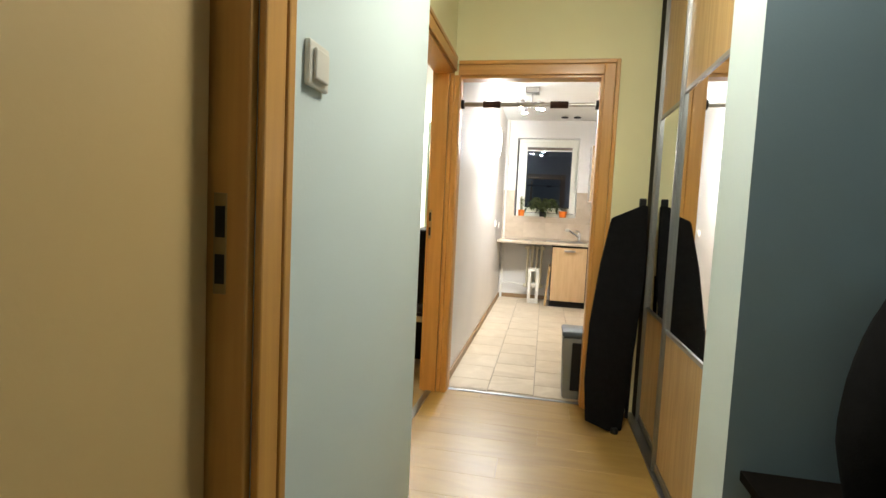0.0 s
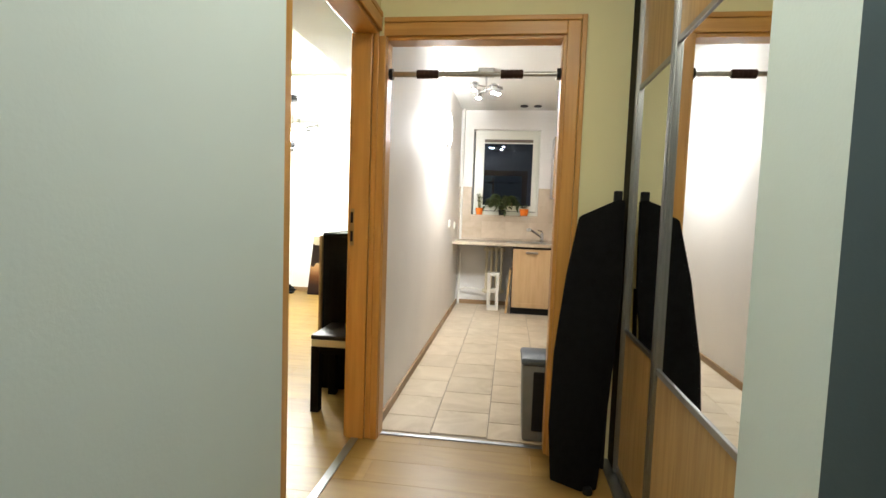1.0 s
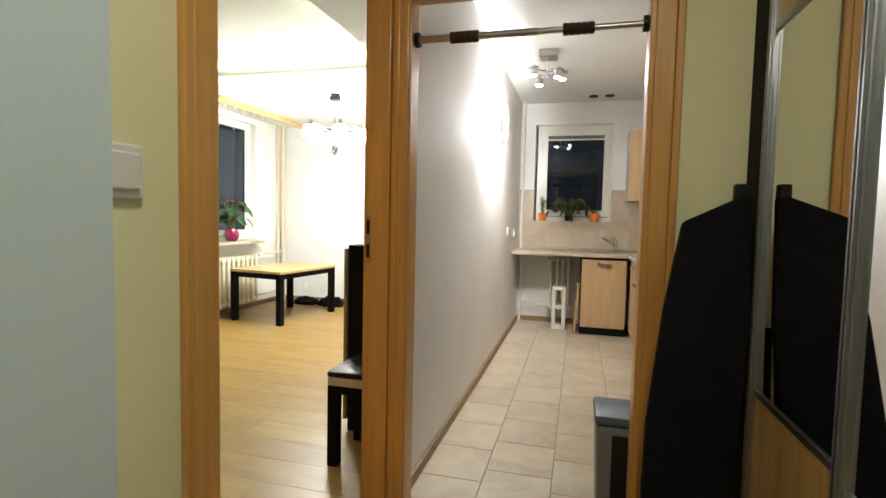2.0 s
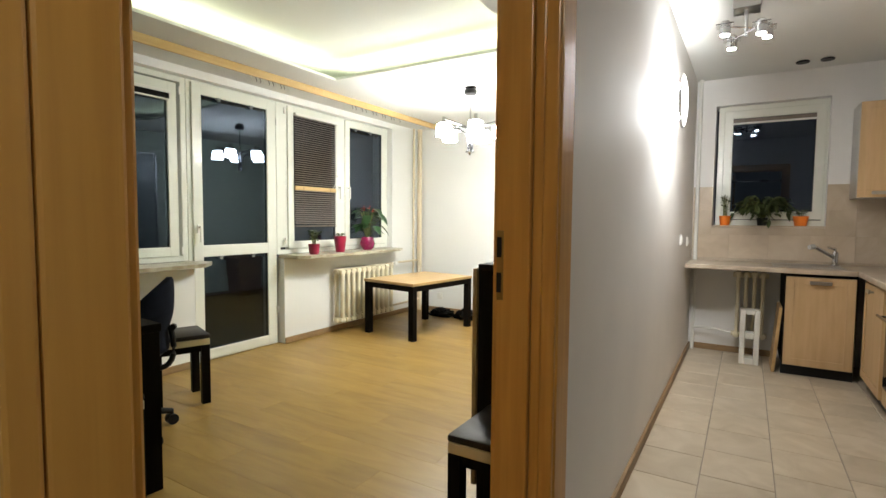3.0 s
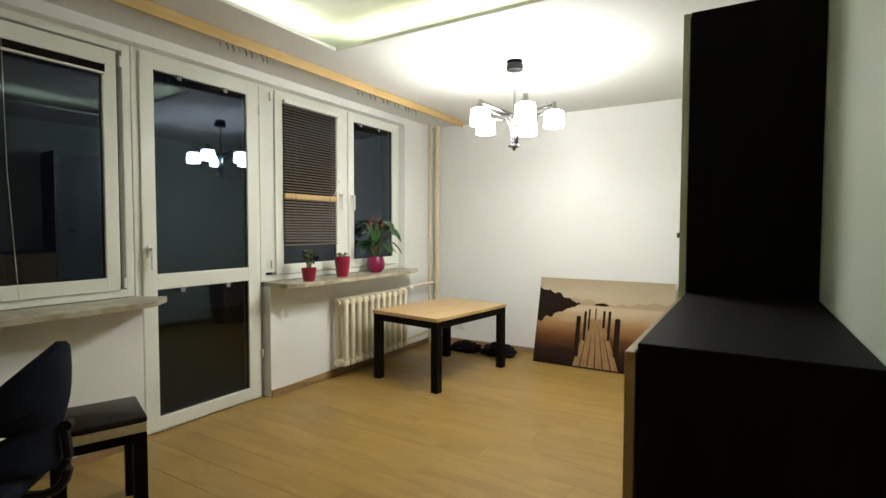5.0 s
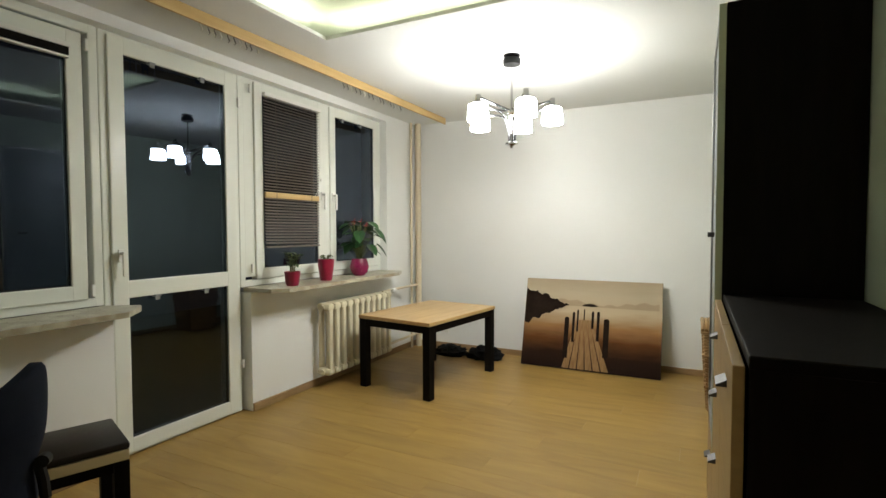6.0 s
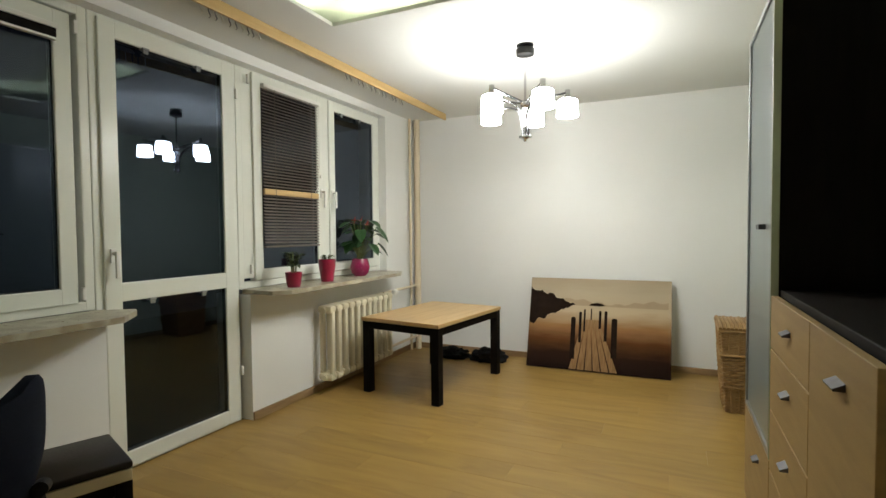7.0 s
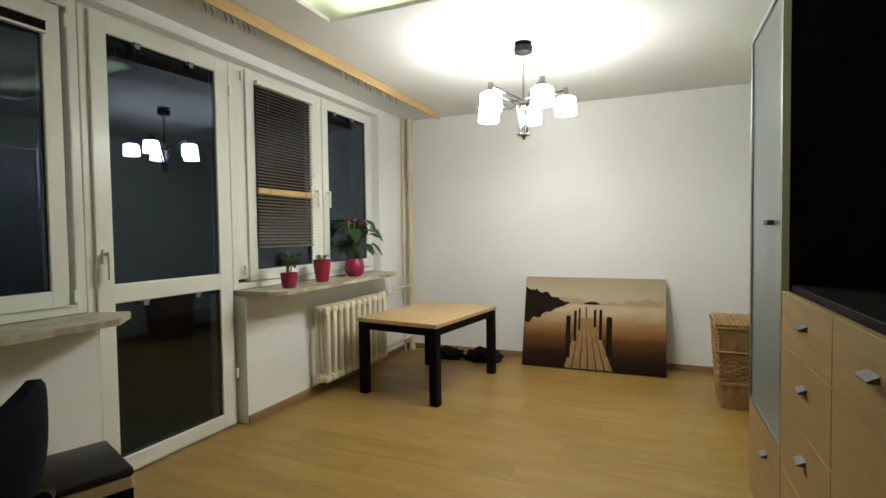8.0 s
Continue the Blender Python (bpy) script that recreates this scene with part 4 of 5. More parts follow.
def print_shape(name, outline, mat, lift):
    bm = BM()
    prism(bm, [(u * PW - PW / 2, v * PH) for u, v in outline], "y", -lift, -lift + 0.0008)
    part(name, bm, mat, pic)


random.seed(4)
hill = [(0.02 + 0.96 * k / 30, 0.725 + 0.045 * math.sin(k * 0.17) ** 2 * (1 if k > 4 else 0.3) + 0.012 * math.sin(k * 1.7)) for k in range(31)]
print_shape("printed_hill", [(0.98, 0.70)] + [(0.02, 0.70)] + hill, M_PRINTHILL, 0.0010)
bank = [(0.003, 0.885), (0.05, 0.85), (0.09, 0.86), (0.13, 0.81), (0.17, 0.825), (0.21, 0.77), (0.25, 0.775), (0.29, 0.735), (0.345, 0.705), (0.29, 0.665), (0.24, 0.65), (0.20, 0.60), (0.15, 0.585), (0.11, 0.53), (0.07, 0.54), (0.035, 0.47), (0.003, 0.50)]
jag = []
for (a, b), (c, d) in zip(bank, bank[1:]):
    jag += [(a, b)] + [(a + (c - a) * s, b + (d - b) * s + random.uniform(-0.014, 0.014)) for s in (0.3, 0.65)]
print_shape("printed_bank", jag + [bank[-1]], M_PRINTDARK, 0.0020)
print_shape("printed_islet", [(0.44, 0.705), (0.46, 0.725), (0.50, 0.735), (0.53, 0.73), (0.56, 0.71), (0.52, 0.70)], M_PRINTDARK, 0.0020)
for k in range(6):
    a, b = k / 6, (k + 1) / 6 - 0.022
    print_shape("printed_plank", [(0.315 + 0.345 * a, 0.012), (0.315 + 0.345 * b, 0.012), (0.405 + 0.115 * b, 0.55), (0.405 + 0.115 * a, 0.55)], M_PRINTPLANK, 0.0014)
for u, v0, v1, w in ((0.335, 0.12, 0.56, 0.034), (0.385, 0.30, 0.62, 0.020), (0.415, 0.42, 0.65, 0.013), (0.462, 0.55, 0.66, 0.009), (0.525, 0.46, 0.64, 0.018), (0.565, 0.33, 0.64, 0.021), (0.625, 0.16, 0.565, 0.040)):
    print_shape("printed_post", [(u - w / 2, v0), (u + w / 2, v0), (u + w / 2, v1), (u + w / 4, v1 + 0.012), (u - w / 4, v1 + 0.012), (u - w / 2, v1)], M_PRINTDARK, 0.0032)


# wicker laundry basket: woven bands over uprights
def wicker_basket(at):
    b = thing("wicker_basket", "tall honey wicker laundry basket with a lid", "basket", at, 0)

    def half(z):
        return 0.150 + 0.035 * z / 0.56
    bm = BM()
    z0 = 0.0
    lathe(bm, [(half(0.01) * 1.28, 0.006), (half(0.55) * 1.28, 0.55)], seg=4)
    bm.transform(Matrix.Rotation(radians(45), 4, "Z"))
    part("inner_wall", bm, M_WICKERGAP, b)
    def strand(z, phase, r, amp):
        pts = []
        h = half(z)
        n = 10
        for s in range(4):
            for i in range(n):
                t = -h + 2 * h * i / n
                o = h + 0.007 + amp * (1 if (i + phase) % 2 else -1)
                pts.append([(t, -o, z), (o, t, z), (-t, o, z), (-o, -t, z)][s])
        pts.append(pts[0])
        return pts
    for name, za, zb, r, step in (("woven_foot", 0.010, 0.165, 0.0062, 0.0112), ("woven_middle", 0.180, 0.375, 0.0085, 0.0165), ("woven_top", 0.392, 0.535, 0.0062, 0.0112)):
        bm = BM()
        k, z = 0, za
        while z < zb:
            tube(bm, strand(z, k, r, 0.0045 if r < 0.008 else 0.007), r, 5)
            k, z = k + 1, z + step
        tagged(part(name, bm, M_WICKER, b, smooth=True), "", kind="stuff")
    for za, zb in ((0.012, 0.165), (0.392, 0.535)):
        for k in range(6):
            t = -0.80 + 1.60 * k / 5
            for s in range(3):
                lo, hi = half(za), half(zb)
                ends = [[(t * h, -h - 0.012, z), (h + 0.012, t * h, z), (-h - 0.012, t * h, z)][s] for h, z in ((lo, za), (hi, zb))]
                part("stake", tube(BM(), ends, 0.0055, 6), M_WICKER, b, smooth=True)
    for z in (0.172, 0.384, 0.543):
        bm = BM()
        h = half(z) + 0.012
        tube(bm, [(-h, -h, z), (h, -h, z), (h, h, z), (-h, h, z), (-h, -h, z)], 0.010, 8)
        part("braided_rim", bm, M_WICKER, b, smooth=True)
    bm = BM()
    for i in range(18):
        t = -0.205 + 0.41 * (i + 0.5) / 18
        tube(bm, [(t, -0.205, 0.560), (t, -0.15, 0.580 + 0.004 * (i % 2)), (t, 0.15, 0.584 - 0.004 * (i % 2)), (t, 0.205, 0.560)], 0.0125, 6)
    tagged(part("lid", bm, M_WICKER, b, smooth=True), "", kind="stuff")
    return b


wicker_basket((-1.545, 9.02, 0))

# dark cloth lying under the table by the wall
random.seed(8)
bm = BM()
bmesh.ops.create_icosphere(bm, subdivisions=4, radius=1.0)
for v in bm.verts:
    nz = noise.noise(v.co * 2.2) * 0.35 + noise.noise(v.co * 5.5) * 0.2
    v.co = Vector((v.co.x * 0.165 * (1 + nz), v.co.y * 0.10 * (1 + nz), max(0, v.co.z + 0.35) * 0.085 * (1 + nz * 0.8)))
bm.transform(Matrix.Translation((-3.58, 9.52, 0.0)))
solid("black_cloth", bm, M_BLACKCLOTH, "crumpled black cloth lying by the wall under the table", "cloth", smooth=True)

bm = BM()
bmesh.ops.create_icosphere(bm, subdivisions=4, radius=1.0)
for v in bm.verts:
    nz = noise.noise(v.co * 2.6 + Vector((3, 1, 5))) * 0.35 + noise.noise(v.co * 6.0) * 0.2
    v.co = Vector((v.co.x * 0.17 * (1 + nz), v.co.y * 0.11 * (1 + nz), max(0, v.co.z + 0.35) * 0.065 * (1 + nz * 0.8)))
bm.transform(Matrix.Translation((-3.94, 9.53, 0.0)))
solid("black_cloth", bm, M_BLACKCLOTH, "flat black cloth heap lying by the wall under the table", "cloth", smooth=True)

sock = thing("wall_socket", "white double wall socket low on the end wall", "wall socket", (-4.12, 9.77, 0.20))
part("plate", box(BM(), -0.04, 0.04, -0.012, 0, -0.04, 0.04, 0.004), M_PLASTIC, sock)
bm = BM()
cyl(bm, (0, -0.012, 0), (0, -0.020, 0), 0.026)
part("socket_rim", bm, M_PLASTIC, sock, smooth=True)


# potted plants
def leaf_blade(bm, base, tip, width, cup=0.25, heart=False):
    base, tip = Vector(base), Vector(tip)
    d = tip - base
    side = d.cross(Vector((0, 0, 1)))
    side = side.normalized() if side.length > 1e-4 else Vector((1, 0, 0))
    up = side.cross(d).normalized()
    prof = [(-0.12, 0.5), (0.0, 0.85), (0.2, 1.0), (0.5, 0.85), (0.8, 0.42), (1.0, 0.02)] if heart else [(0.0, 0.08), (0.25, 0.8), (0.5, 1.0), (0.75, 0.7), (1.0, 0.03)]
    rows = []
    for s, w in prof:
        mid = base + d * max(s, 0.0 if not heart else -0.12) - up * 0.10 * d.length * s * s
        rows.append((bm.verts.new(mid - side * w * width + up * cup * width * w), bm.verts.new(mid), bm.verts.new(mid + side * w * width + up * cup * width * w)))
    for a, b in zip(rows, rows[1:]):
        bm.faces.new((a[0], a[1], b[1], b[0]))
        bm.faces.new((a[1], a[2], b[2], b[1]))


def potted_plant(label, at, profile, pot_mat, stems, spread, height, leaf, width, leaf_mat, seed, flowers=0, heart=False, droop=0.0, per=5):
    random.seed(seed)
    p = thing("potted_plant", label, "potted plant", at)
    bm = BM()
    lathe(bm, profile + [(profile[-1][0] - 0.006, profile[-1][1]), (profile[-1][0] - 0.010, profile[-1][1] - 0.02)], seg=28, cap=False)
    bmesh.ops.contextual_create(bm, geom=[e for e in bm.edges if e.is_boundary and all(abs(v.co.z - profile[0][1]) < 1e-6 for v in e.verts)])
    part("pot", bm, pot_mat, p, smooth=True)
    top = profile[-1][1]
    bm = BM()
    lathe(bm, [(profile[-1][0] - 0.009, top - 0.03), (profile[-1][0] - 0.010, top - 0.014)], seg=20)
    part("soil", bm, M_SOIL, p)
    st, lf = BM(), BM()
    for k in range(stems):
        a = 2 * math.pi * k / stems + random.uniform(-0.4, 0.4)
        r = spread * random.uniform(0.35, 1.0) * (1 + 0.35 * math.sin(a) if heart else 1)
        h = height * (random.uniform(0.25, 1.08) if heart else random.uniform(0.55, 1.0))
        end = Vector((r * math.cos(a), r * math.sin(a), top + h - droop * r))
        pts = bez((0.015 * math.cos(a), 0.015 * math.sin(a), top - 0.015), (0.3 * r * math.cos(a), 0.3 * r * math.sin(a), top + 0.5 * h), (0.75 * r * math.cos(a), 0.75 * r * math.sin(a), top + h), end, 6)
        tube(st, pts, 0.0028, 5)
        if heart:
            q = Vector((math.cos(a), math.sin(a), -0.45 + random.uniform(-0.6, 0.5)))
            leaf_blade(lf, end, end + q * leaf * random.uniform(0.8, 1.15), width * random.uniform(0.85, 1.1), 0.18, True)
        else:
            for i in range(per):
                s = pts[2 + (i % 5)]
                b = a + random.uniform(-1.9, 1.9)
                q = Vector((math.cos(b), math.sin(b), random.uniform(-0.6, 0.8) - droop))
                leaf_blade(lf, s, s + q.normalized() * leaf * random.uniform(0.6, 1.1), width)
    for k in range(flowers):
        fl = BM()
        a = random.uniform(0, 6.28)
        end = Vector((0.06 * math.cos(a), 0.06 * math.sin(a), top + height * random.uniform(0.75, 1.05)))
        tube(st, [(0, 0, top), tuple(end * 0.6 + Vector((0, 0, top * 0.4))), tuple(end)], 0.0025, 5)
        leaf_blade(fl, end, end + Vector((0.045 * math.cos(a + 1), 0.045 * math.sin(a + 1), 0.012)), 0.024, 0.1, True)
        cyl(fl, end, end + Vector((0.012, 0.012, 0.035)), 0.004, 0.002, 6)
        part("flower", fl, M_FLOWER, p, "red waxy flower")
    part("stalk", st, M_STALK, p)
    part("foliage", lf, leaf_mat, p)
    return p


SZ = 0.842
potted_plant("spindly succulent in a small crimson pot on the window sill", (-4.33, 7.765, SZ), [(0.040, 0), (0.047, 0.02), (0.056, 0.10)], M_RED, 9, 0.07, 0.15, 0.045, 0.014, M_LEAFB, 3, per=6)
potted_plant("low withered plant in a tall red pot on the window sill", (-4.362, 8.165, SZ), [(0.045, 0), (0.048, 0.02), (0.062, 0.12), (0.064, 0.165)], M_RED, 10, 0.06, 0.045, 0.035, 0.006, M_LEAFB, 5, per=4, droop=0.3)
potted_plant("flowering plant with glossy heart-shaped leaves in a round magenta pot", (-4.388, 8.635, SZ), [(0.045, 0), (0.072, 0.03), (0.082, 0.075), (0.070, 0.125), (0.062, 0.145)], M_MAGENTA, 26, 0.17, 0.30, 0.096, 0.054, M_LEAF, 11, flowers=5, heart=True)
potted_plant("trailing plant in a terracotta pot on the window sill", (-4.37, 5.53, SZ), [(0.050, 0), (0.060, 0.05), (0.072, 0.11), (0.076, 0.13)], M_TERRA, 16, 0.20, 0.12, 0.06, 0.014, M_LEAFB, 17, droop=0.55, per=7)

# ---- kitchen ----
kw = window_structure("window_kitchen", "white plastic kitchen window with a rolled blind, night outside")


def BM_framey(x0, x1, z0, z1, ya, yb, w, bev=0.005):
    bm = BM_frame(x0, x1, z0, z1, -yb, -ya, w, bev)
    bm.transform(Matrix(((0, 1, 0, 0), (-1, 0, 0, 0), (0, 0, 1, 0), (0, 0, 0, 1))))
    return bm


part("window_frame", BM_framey(-1.01, -0.165, 1.16, 2.24, 9.60, 9.66, 0.05), M_PVC, kw, world=True)
ks = part("sash", BM_framey(-0.963, -0.210, 1.215, 2.195, 9.585, 9.645, 0.07), M_PVC, kw, world=True)
part("gasket", BM_framey(-0.894, -0.279, 1.284, 2.126, 9.60, 9.63, 0.006, 0), M_GASKET, ks, world=True)
bm = box(BM(), -0.896, -0.277, 9.612, 9.616, 1.282, 2.128)
for f in bm.faces:
    f.material_index = 0 if f.normal.y < -0.5 else 1
pn = part("pane", bm, [M_GLASS, M_GLASSBACK], ks, world=True)
pn.visible_shadow = False
bm = BM()
box(bm, -0.257, -0.229, 9.576, 9.585, 1.60, 1.67, 0.003)
box(bm, -0.253, -0.233, 9.545, 9.558, 1.54, 1.66, 0.004)
cyl(bm, (-0.243, 9.585, 1.645), (-0.243, 9.55, 1.645), 0.009, seg=10)
part("window_handle", bm, M_PLASTIC, kw, world=True)
kb = thing("window_blind", "dark blind rolled up at the top of the kitchen window", "blind", (-0.61, 9.58, 2.1))
part("raised_blind", box(BM(), -0.893, -0.280, 9.588, 9.600, 2.088, 2.120, 0.002), M_SLAT, kb, world=True)
part("bottom_rail", box(BM(), -0.895, -0.278, 9.584, 9.600, 2.072, 2.087, 0.002), M_PLASTIC, kb, world=True)
structure("window_sill_kitchen", box(BM(), -1.03, -0.19, 9.50, 9.60, 1.145, 1.16, 0.003), M_WALLTILE, "tiled kitchen window sill", "window sill")

worktop = thing("worktop", "beige stone-look worktop running round the corner of the kitchen", "worktop", (-0.3, 9.2, 0.82))
part("counter", box(BM(), -1.19, 0.62, 8.925, 9.505, 0.80, 0.838, 0.006), M_WORKTOP, worktop, world=True)
part("counter", box(BM(), -0.045, 0.62, 6.99, 8.924, 0.80, 0.838, 0.006), M_WORKTOP, worktop, world=True)
part("wall_strip", box(BM(), -1.19, 0.62, 9.490, 9.505, 0.839, 0.862, 0.003), M_WORKTOP, worktop, world=True)


def cup_handle(parent, axis, u, v, z, w=0.10):
    """A bowed metal handle on a front facing -y (axis y) or -x (axis x)."""
    bm = BM()
    for s in (-1, 1):
        box(bm, s * w / 2 - 0.006, s * w / 2 + 0.006, -0.022, 0, -0.006, 0.006, 0.001)
    box(bm, -w / 2 - 0.008, w / 2 + 0.008, -0.028, -0.020, -0.013, 0.013, 0.003)
    m = Matrix.Translation((u, v, z)) @ (Matrix.Rotation(radians(-90), 4, "Z") if axis == "x" else Matrix.Identity(4))
    bm.transform(m)
    part("handle", bm, M_STEEL, parent, "brushed metal handle", world=True)


def front_y(parent, name, x0, x1, y, z0, z1):
    """A framed maple front that faces -y."""
    bm = BM()
    box(bm, x0, x1, y, y + 0.012, z0, z1, 0.002)
    f = part(name, bm, M_MAPLE, parent, world=True)
    w = 0.055
    for a, b, c, d in ((x0, x0 + w, z0, z1), (x1 - w, x1, z0, z1), (x0 + w, x1 - w, z0, z0 + w), (x0 + w, x1 - w, z1 - w, z1)):
        part("stile", box(BM(), a, b, y - 0.006, y + 0.001, c, d, 0.0015), M_MAPLE, f, world=True)
    return f


def front_x(parent, name, y0, y1, x, z0, z1, w=0.055):
    """A framed maple front that faces -x."""
    f = part(name, box(BM(), x, x + 0.012, y0, y1, z0, z1, 0.002), M_MAPLE, parent, world=True)
    for a, b, c, d in ((y0, y0 + w, z0, z1), (y1 - w, y1, z0, z1), (y0 + w, y1 - w, z0, z0 + w), (y0 + w, y1 - w, z1 - w, z1)):
        part("stile", box(BM(), x - 0.006, x + 0.001, a, b, c, d, 0.0015), M_MAPLE, f, world=True)
    return f


def base_unit(name, label, x0, x1, y0, y1, z1=0.80):
    u = thing(name, label, "cabinet", ((x0 + x1) / 2, (y0 + y1) / 2, 0), group="kitchen base units")
    part("carcass", box(BM(), x0, x1, y0, y1, 0.09, z1 - 0.002, 0.001), M_BLACKWOOD if name == "dishwasher" else M_MAPLE, u, world=True)
    return u


dw = base_unit("dishwasher", "built-in dishwasher behind a maple front on a black plinth", -0.485, -0.035, 8.975, 9.48)
f = front_y(dw, "front_panel", -0.475, -0.045, 8.958, 0.085, 0.775)
cup_handle(f, "y", -0.26, 8.952, 0.735, 0.12)
part("plinth", box(BM(), -0.485, -0.035, 9.00, 9.05, 0, 0.088), M_BLACKPL, dw, "black plinth", world=True)
corner = base_unit("base_cabinet", "maple kitchen base cabinet beside the oven", 0.0, 0.60, 8.24, 8.92)
f = front_x(corner, "cabinet_door", 8.26, 8.83, -0.013, 0.10, 0.775)
cup_handle(f, "x", -0.019, 8.60, 0.735)
part("plinth", box(BM(), 0.04, 0.08, 8.24, 8.92, 0, 0.089), M_BLACKPL, corner, world=True)
near = base_unit("base_cabinet", "maple kitchen base cabinet by the doorway", 0.0, 0.60, 7.00, 7.61)
for ya, yb in ((7.01, 7.60),):
    f = front_x(near, "cabinet_door", ya, yb, -0.013, 0.10, 0.60)
    cup_handle(f, "x", -0.019, (ya + yb) / 2, 0.565)
    f = front_x(near, "drawer_front", ya, yb, -0.013, 0.61, 0.775, 0.04)
    cup_handle(f, "x", -0.019, (ya + yb) / 2, 0.70)
part("plinth", box(BM(), 0.04, 0.08, 7.00, 7.61, 0, 0.089), M_BLACKPL, near, world=True)
oven = base_unit("oven", "built-in oven with a steel panel, its black door standing open", 0.02, 0.60, 7.63, 8.21, 0.795)
oven.children[0].data.materials[0] = M_BLACKPL
part("control_panel", box(BM(), -0.012, 0.018, 7.63, 8.21, 0.665, 0.785, 0.003), M_STEEL, oven, "steel control panel", world=True)
for k in range(5):
    bm = BM()
    cyl(bm, (-0.012, 7.72 + 0.10 * k, 0.725), (-0.032, 7.72 + 0.10 * k, 0.725), 0.017, 0.015, 14)
    part("knob", bm, M_BLACKPL, oven, smooth=True, world=True)
part("cavity_glass", box(BM(), 0.006, 0.018, 7.65, 8.19, 0.20, 0.655), M_OVENGLASS, oven, world=True)
part("bottom_panel", box(BM(), -0.010, 0.018, 7.63, 8.21, 0.095, 0.19, 0.002), M_MAPLE, oven, world=True)
dr = part("oven_door", box(BM(), -0.014, 0.005, 7.64, 8.20, 0.20, 0.655, 0.004), M_OVENGLASS, oven, "dark glass oven door", world=True)
bm = BM()
cyl(bm, (-0.062, 7.68, 0.640), (-0.062, 8.16, 0.640), 0.009, seg=12)
for y in (7.72, 8.12):
    cyl(bm, (-0.014, y, 0.640), (-0.062, y, 0.640), 0.007, seg=8)
part("handle", bm, M_CHROME, dr, "steel bar handle", smooth=True, world=True)

fridge = thing("refrigerator", "tall steel-grey refrigerator with two long dark handles", "refrigerator", (0.3, 6.68, 0))
part("body", box(BM(), 0.03, 0.60, 6.38, 6.98, 0.02, 1.70, 0.004), M_STEEL, fridge, world=True)
for (za, zb), (ha, hb_) in (((0.05, 0.755), (0.36, 0.715)), ((0.765, 1.69), (0.80, 1.185))):
    fd = part("refrigerator_door", box(BM(), -0.012, 0.028, 6.38, 6.98, za, zb, 0.006), M_STEEL, fridge, world=True)
    hn = part("handle", box(BM(), -0.066, -0.046, 6.925, 6.952, ha, hb_, 0.004), M_BLACKPL, fd, "long dark bar handle", world=True)
    for z in (ha + 0.012, hb_ - 0.012):
        part("standoff", box(BM(), -0.047, -0.0125, 6.925, 6.952, z - 0.011, z + 0.011, 0.002), M_BLACKPL, hn, world=True)

hob = thing("gas_hob", "black gas hob with iron pan rests on the worktop", "hob", (0.28, 7.92, 0.838))
part("plate", box(BM(), 0.03, 0.53, 7.65, 8.20, 0.838, 0.846, 0.003), M_STEEL, hob, world=True)
for cx in (0.16, 0.41):
    for cy in (7.79, 8.06):
        bm = BM()
        for a in range(4):
            c, s = math.cos(a * math.pi / 2), math.sin(a * math.pi / 2)
            tube(bm, [(cx + 0.10 * c, cy + 0.10 * s, 0.847), (cx + 0.10 * c, cy + 0.10 * s, 0.880), (cx + 0.02 * c, cy + 0.02 * s, 0.880)], 0.005, 5)
        part("pan_rest", bm, M_IRON, hob, world=True)
        bm = BM()
        lathe(bm, [(0.040, 0.846), (0.040, 0.858), (0.030, 0.862)], at=(cx, cy, 0), seg=16)
        part("burner", bm, M_IRON, hob, smooth=True, world=True)

sink = thing("sink", "flat steel sink set into the worktop", "sink", (-0.33, 9.2, 0.838))
bm = BM()
box(bm, -0.56, -0.10, 9.02, 9.05, 0.838, 0.842)
box(bm, -0.56, -0.10, 9.42, 9.46, 0.838, 0.842)
box(bm, -0.56, -0.50, 9.05, 9.42, 0.838, 0.842)
box(bm, -0.16, -0.10, 9.05, 9.42, 0.838, 0.842)
part("rim", bm, M_STEEL, sink, world=True)
part("basin", box(BM(), -0.50, -0.16, 9.05, 9.42, 0.8385, 0.8395), M_STEEL, sink, world=True)
tap = thing("kitchen_tap", "chrome mixer tap with a pull-out spout", "tap", (-0.13, 9.38, 0.842))
bm = BM()
lathe(bm, [(0.028, 0), (0.028, 0.012), (0.021, 0.02), (0.021, 0.10), (0.017, 0.115)], seg=18)
part("body", bm, M_CHROME, tap, smooth=True)
bm = BM()
tube(bm, [(0, 0, 0.06), (-0.06, -0.04, 0.10), (-0.13, -0.09, 0.145), (-0.165, -0.115, 0.155)], [0.015, 0.014, 0.014, 0.018], 12)
part("spout", bm, M_CHROME, tap, smooth=True)
bm = BM()
tube(bm, [(-0.15, -0.105, 0.155), (-0.185, -0.13, 0.150)], 0.020, 12)
part("spray_head", bm, M_PLASTIC, tap, "white spray head", smooth=True)
bm = BM()
tube(bm, [(0, 0, 0.11), (0.0, 0.01, 0.135), (-0.055, 0.0, 0.150)], [0.014, 0.012, 0.008], 10)
part("lever", bm, M_CHROME, tap, smooth=True)

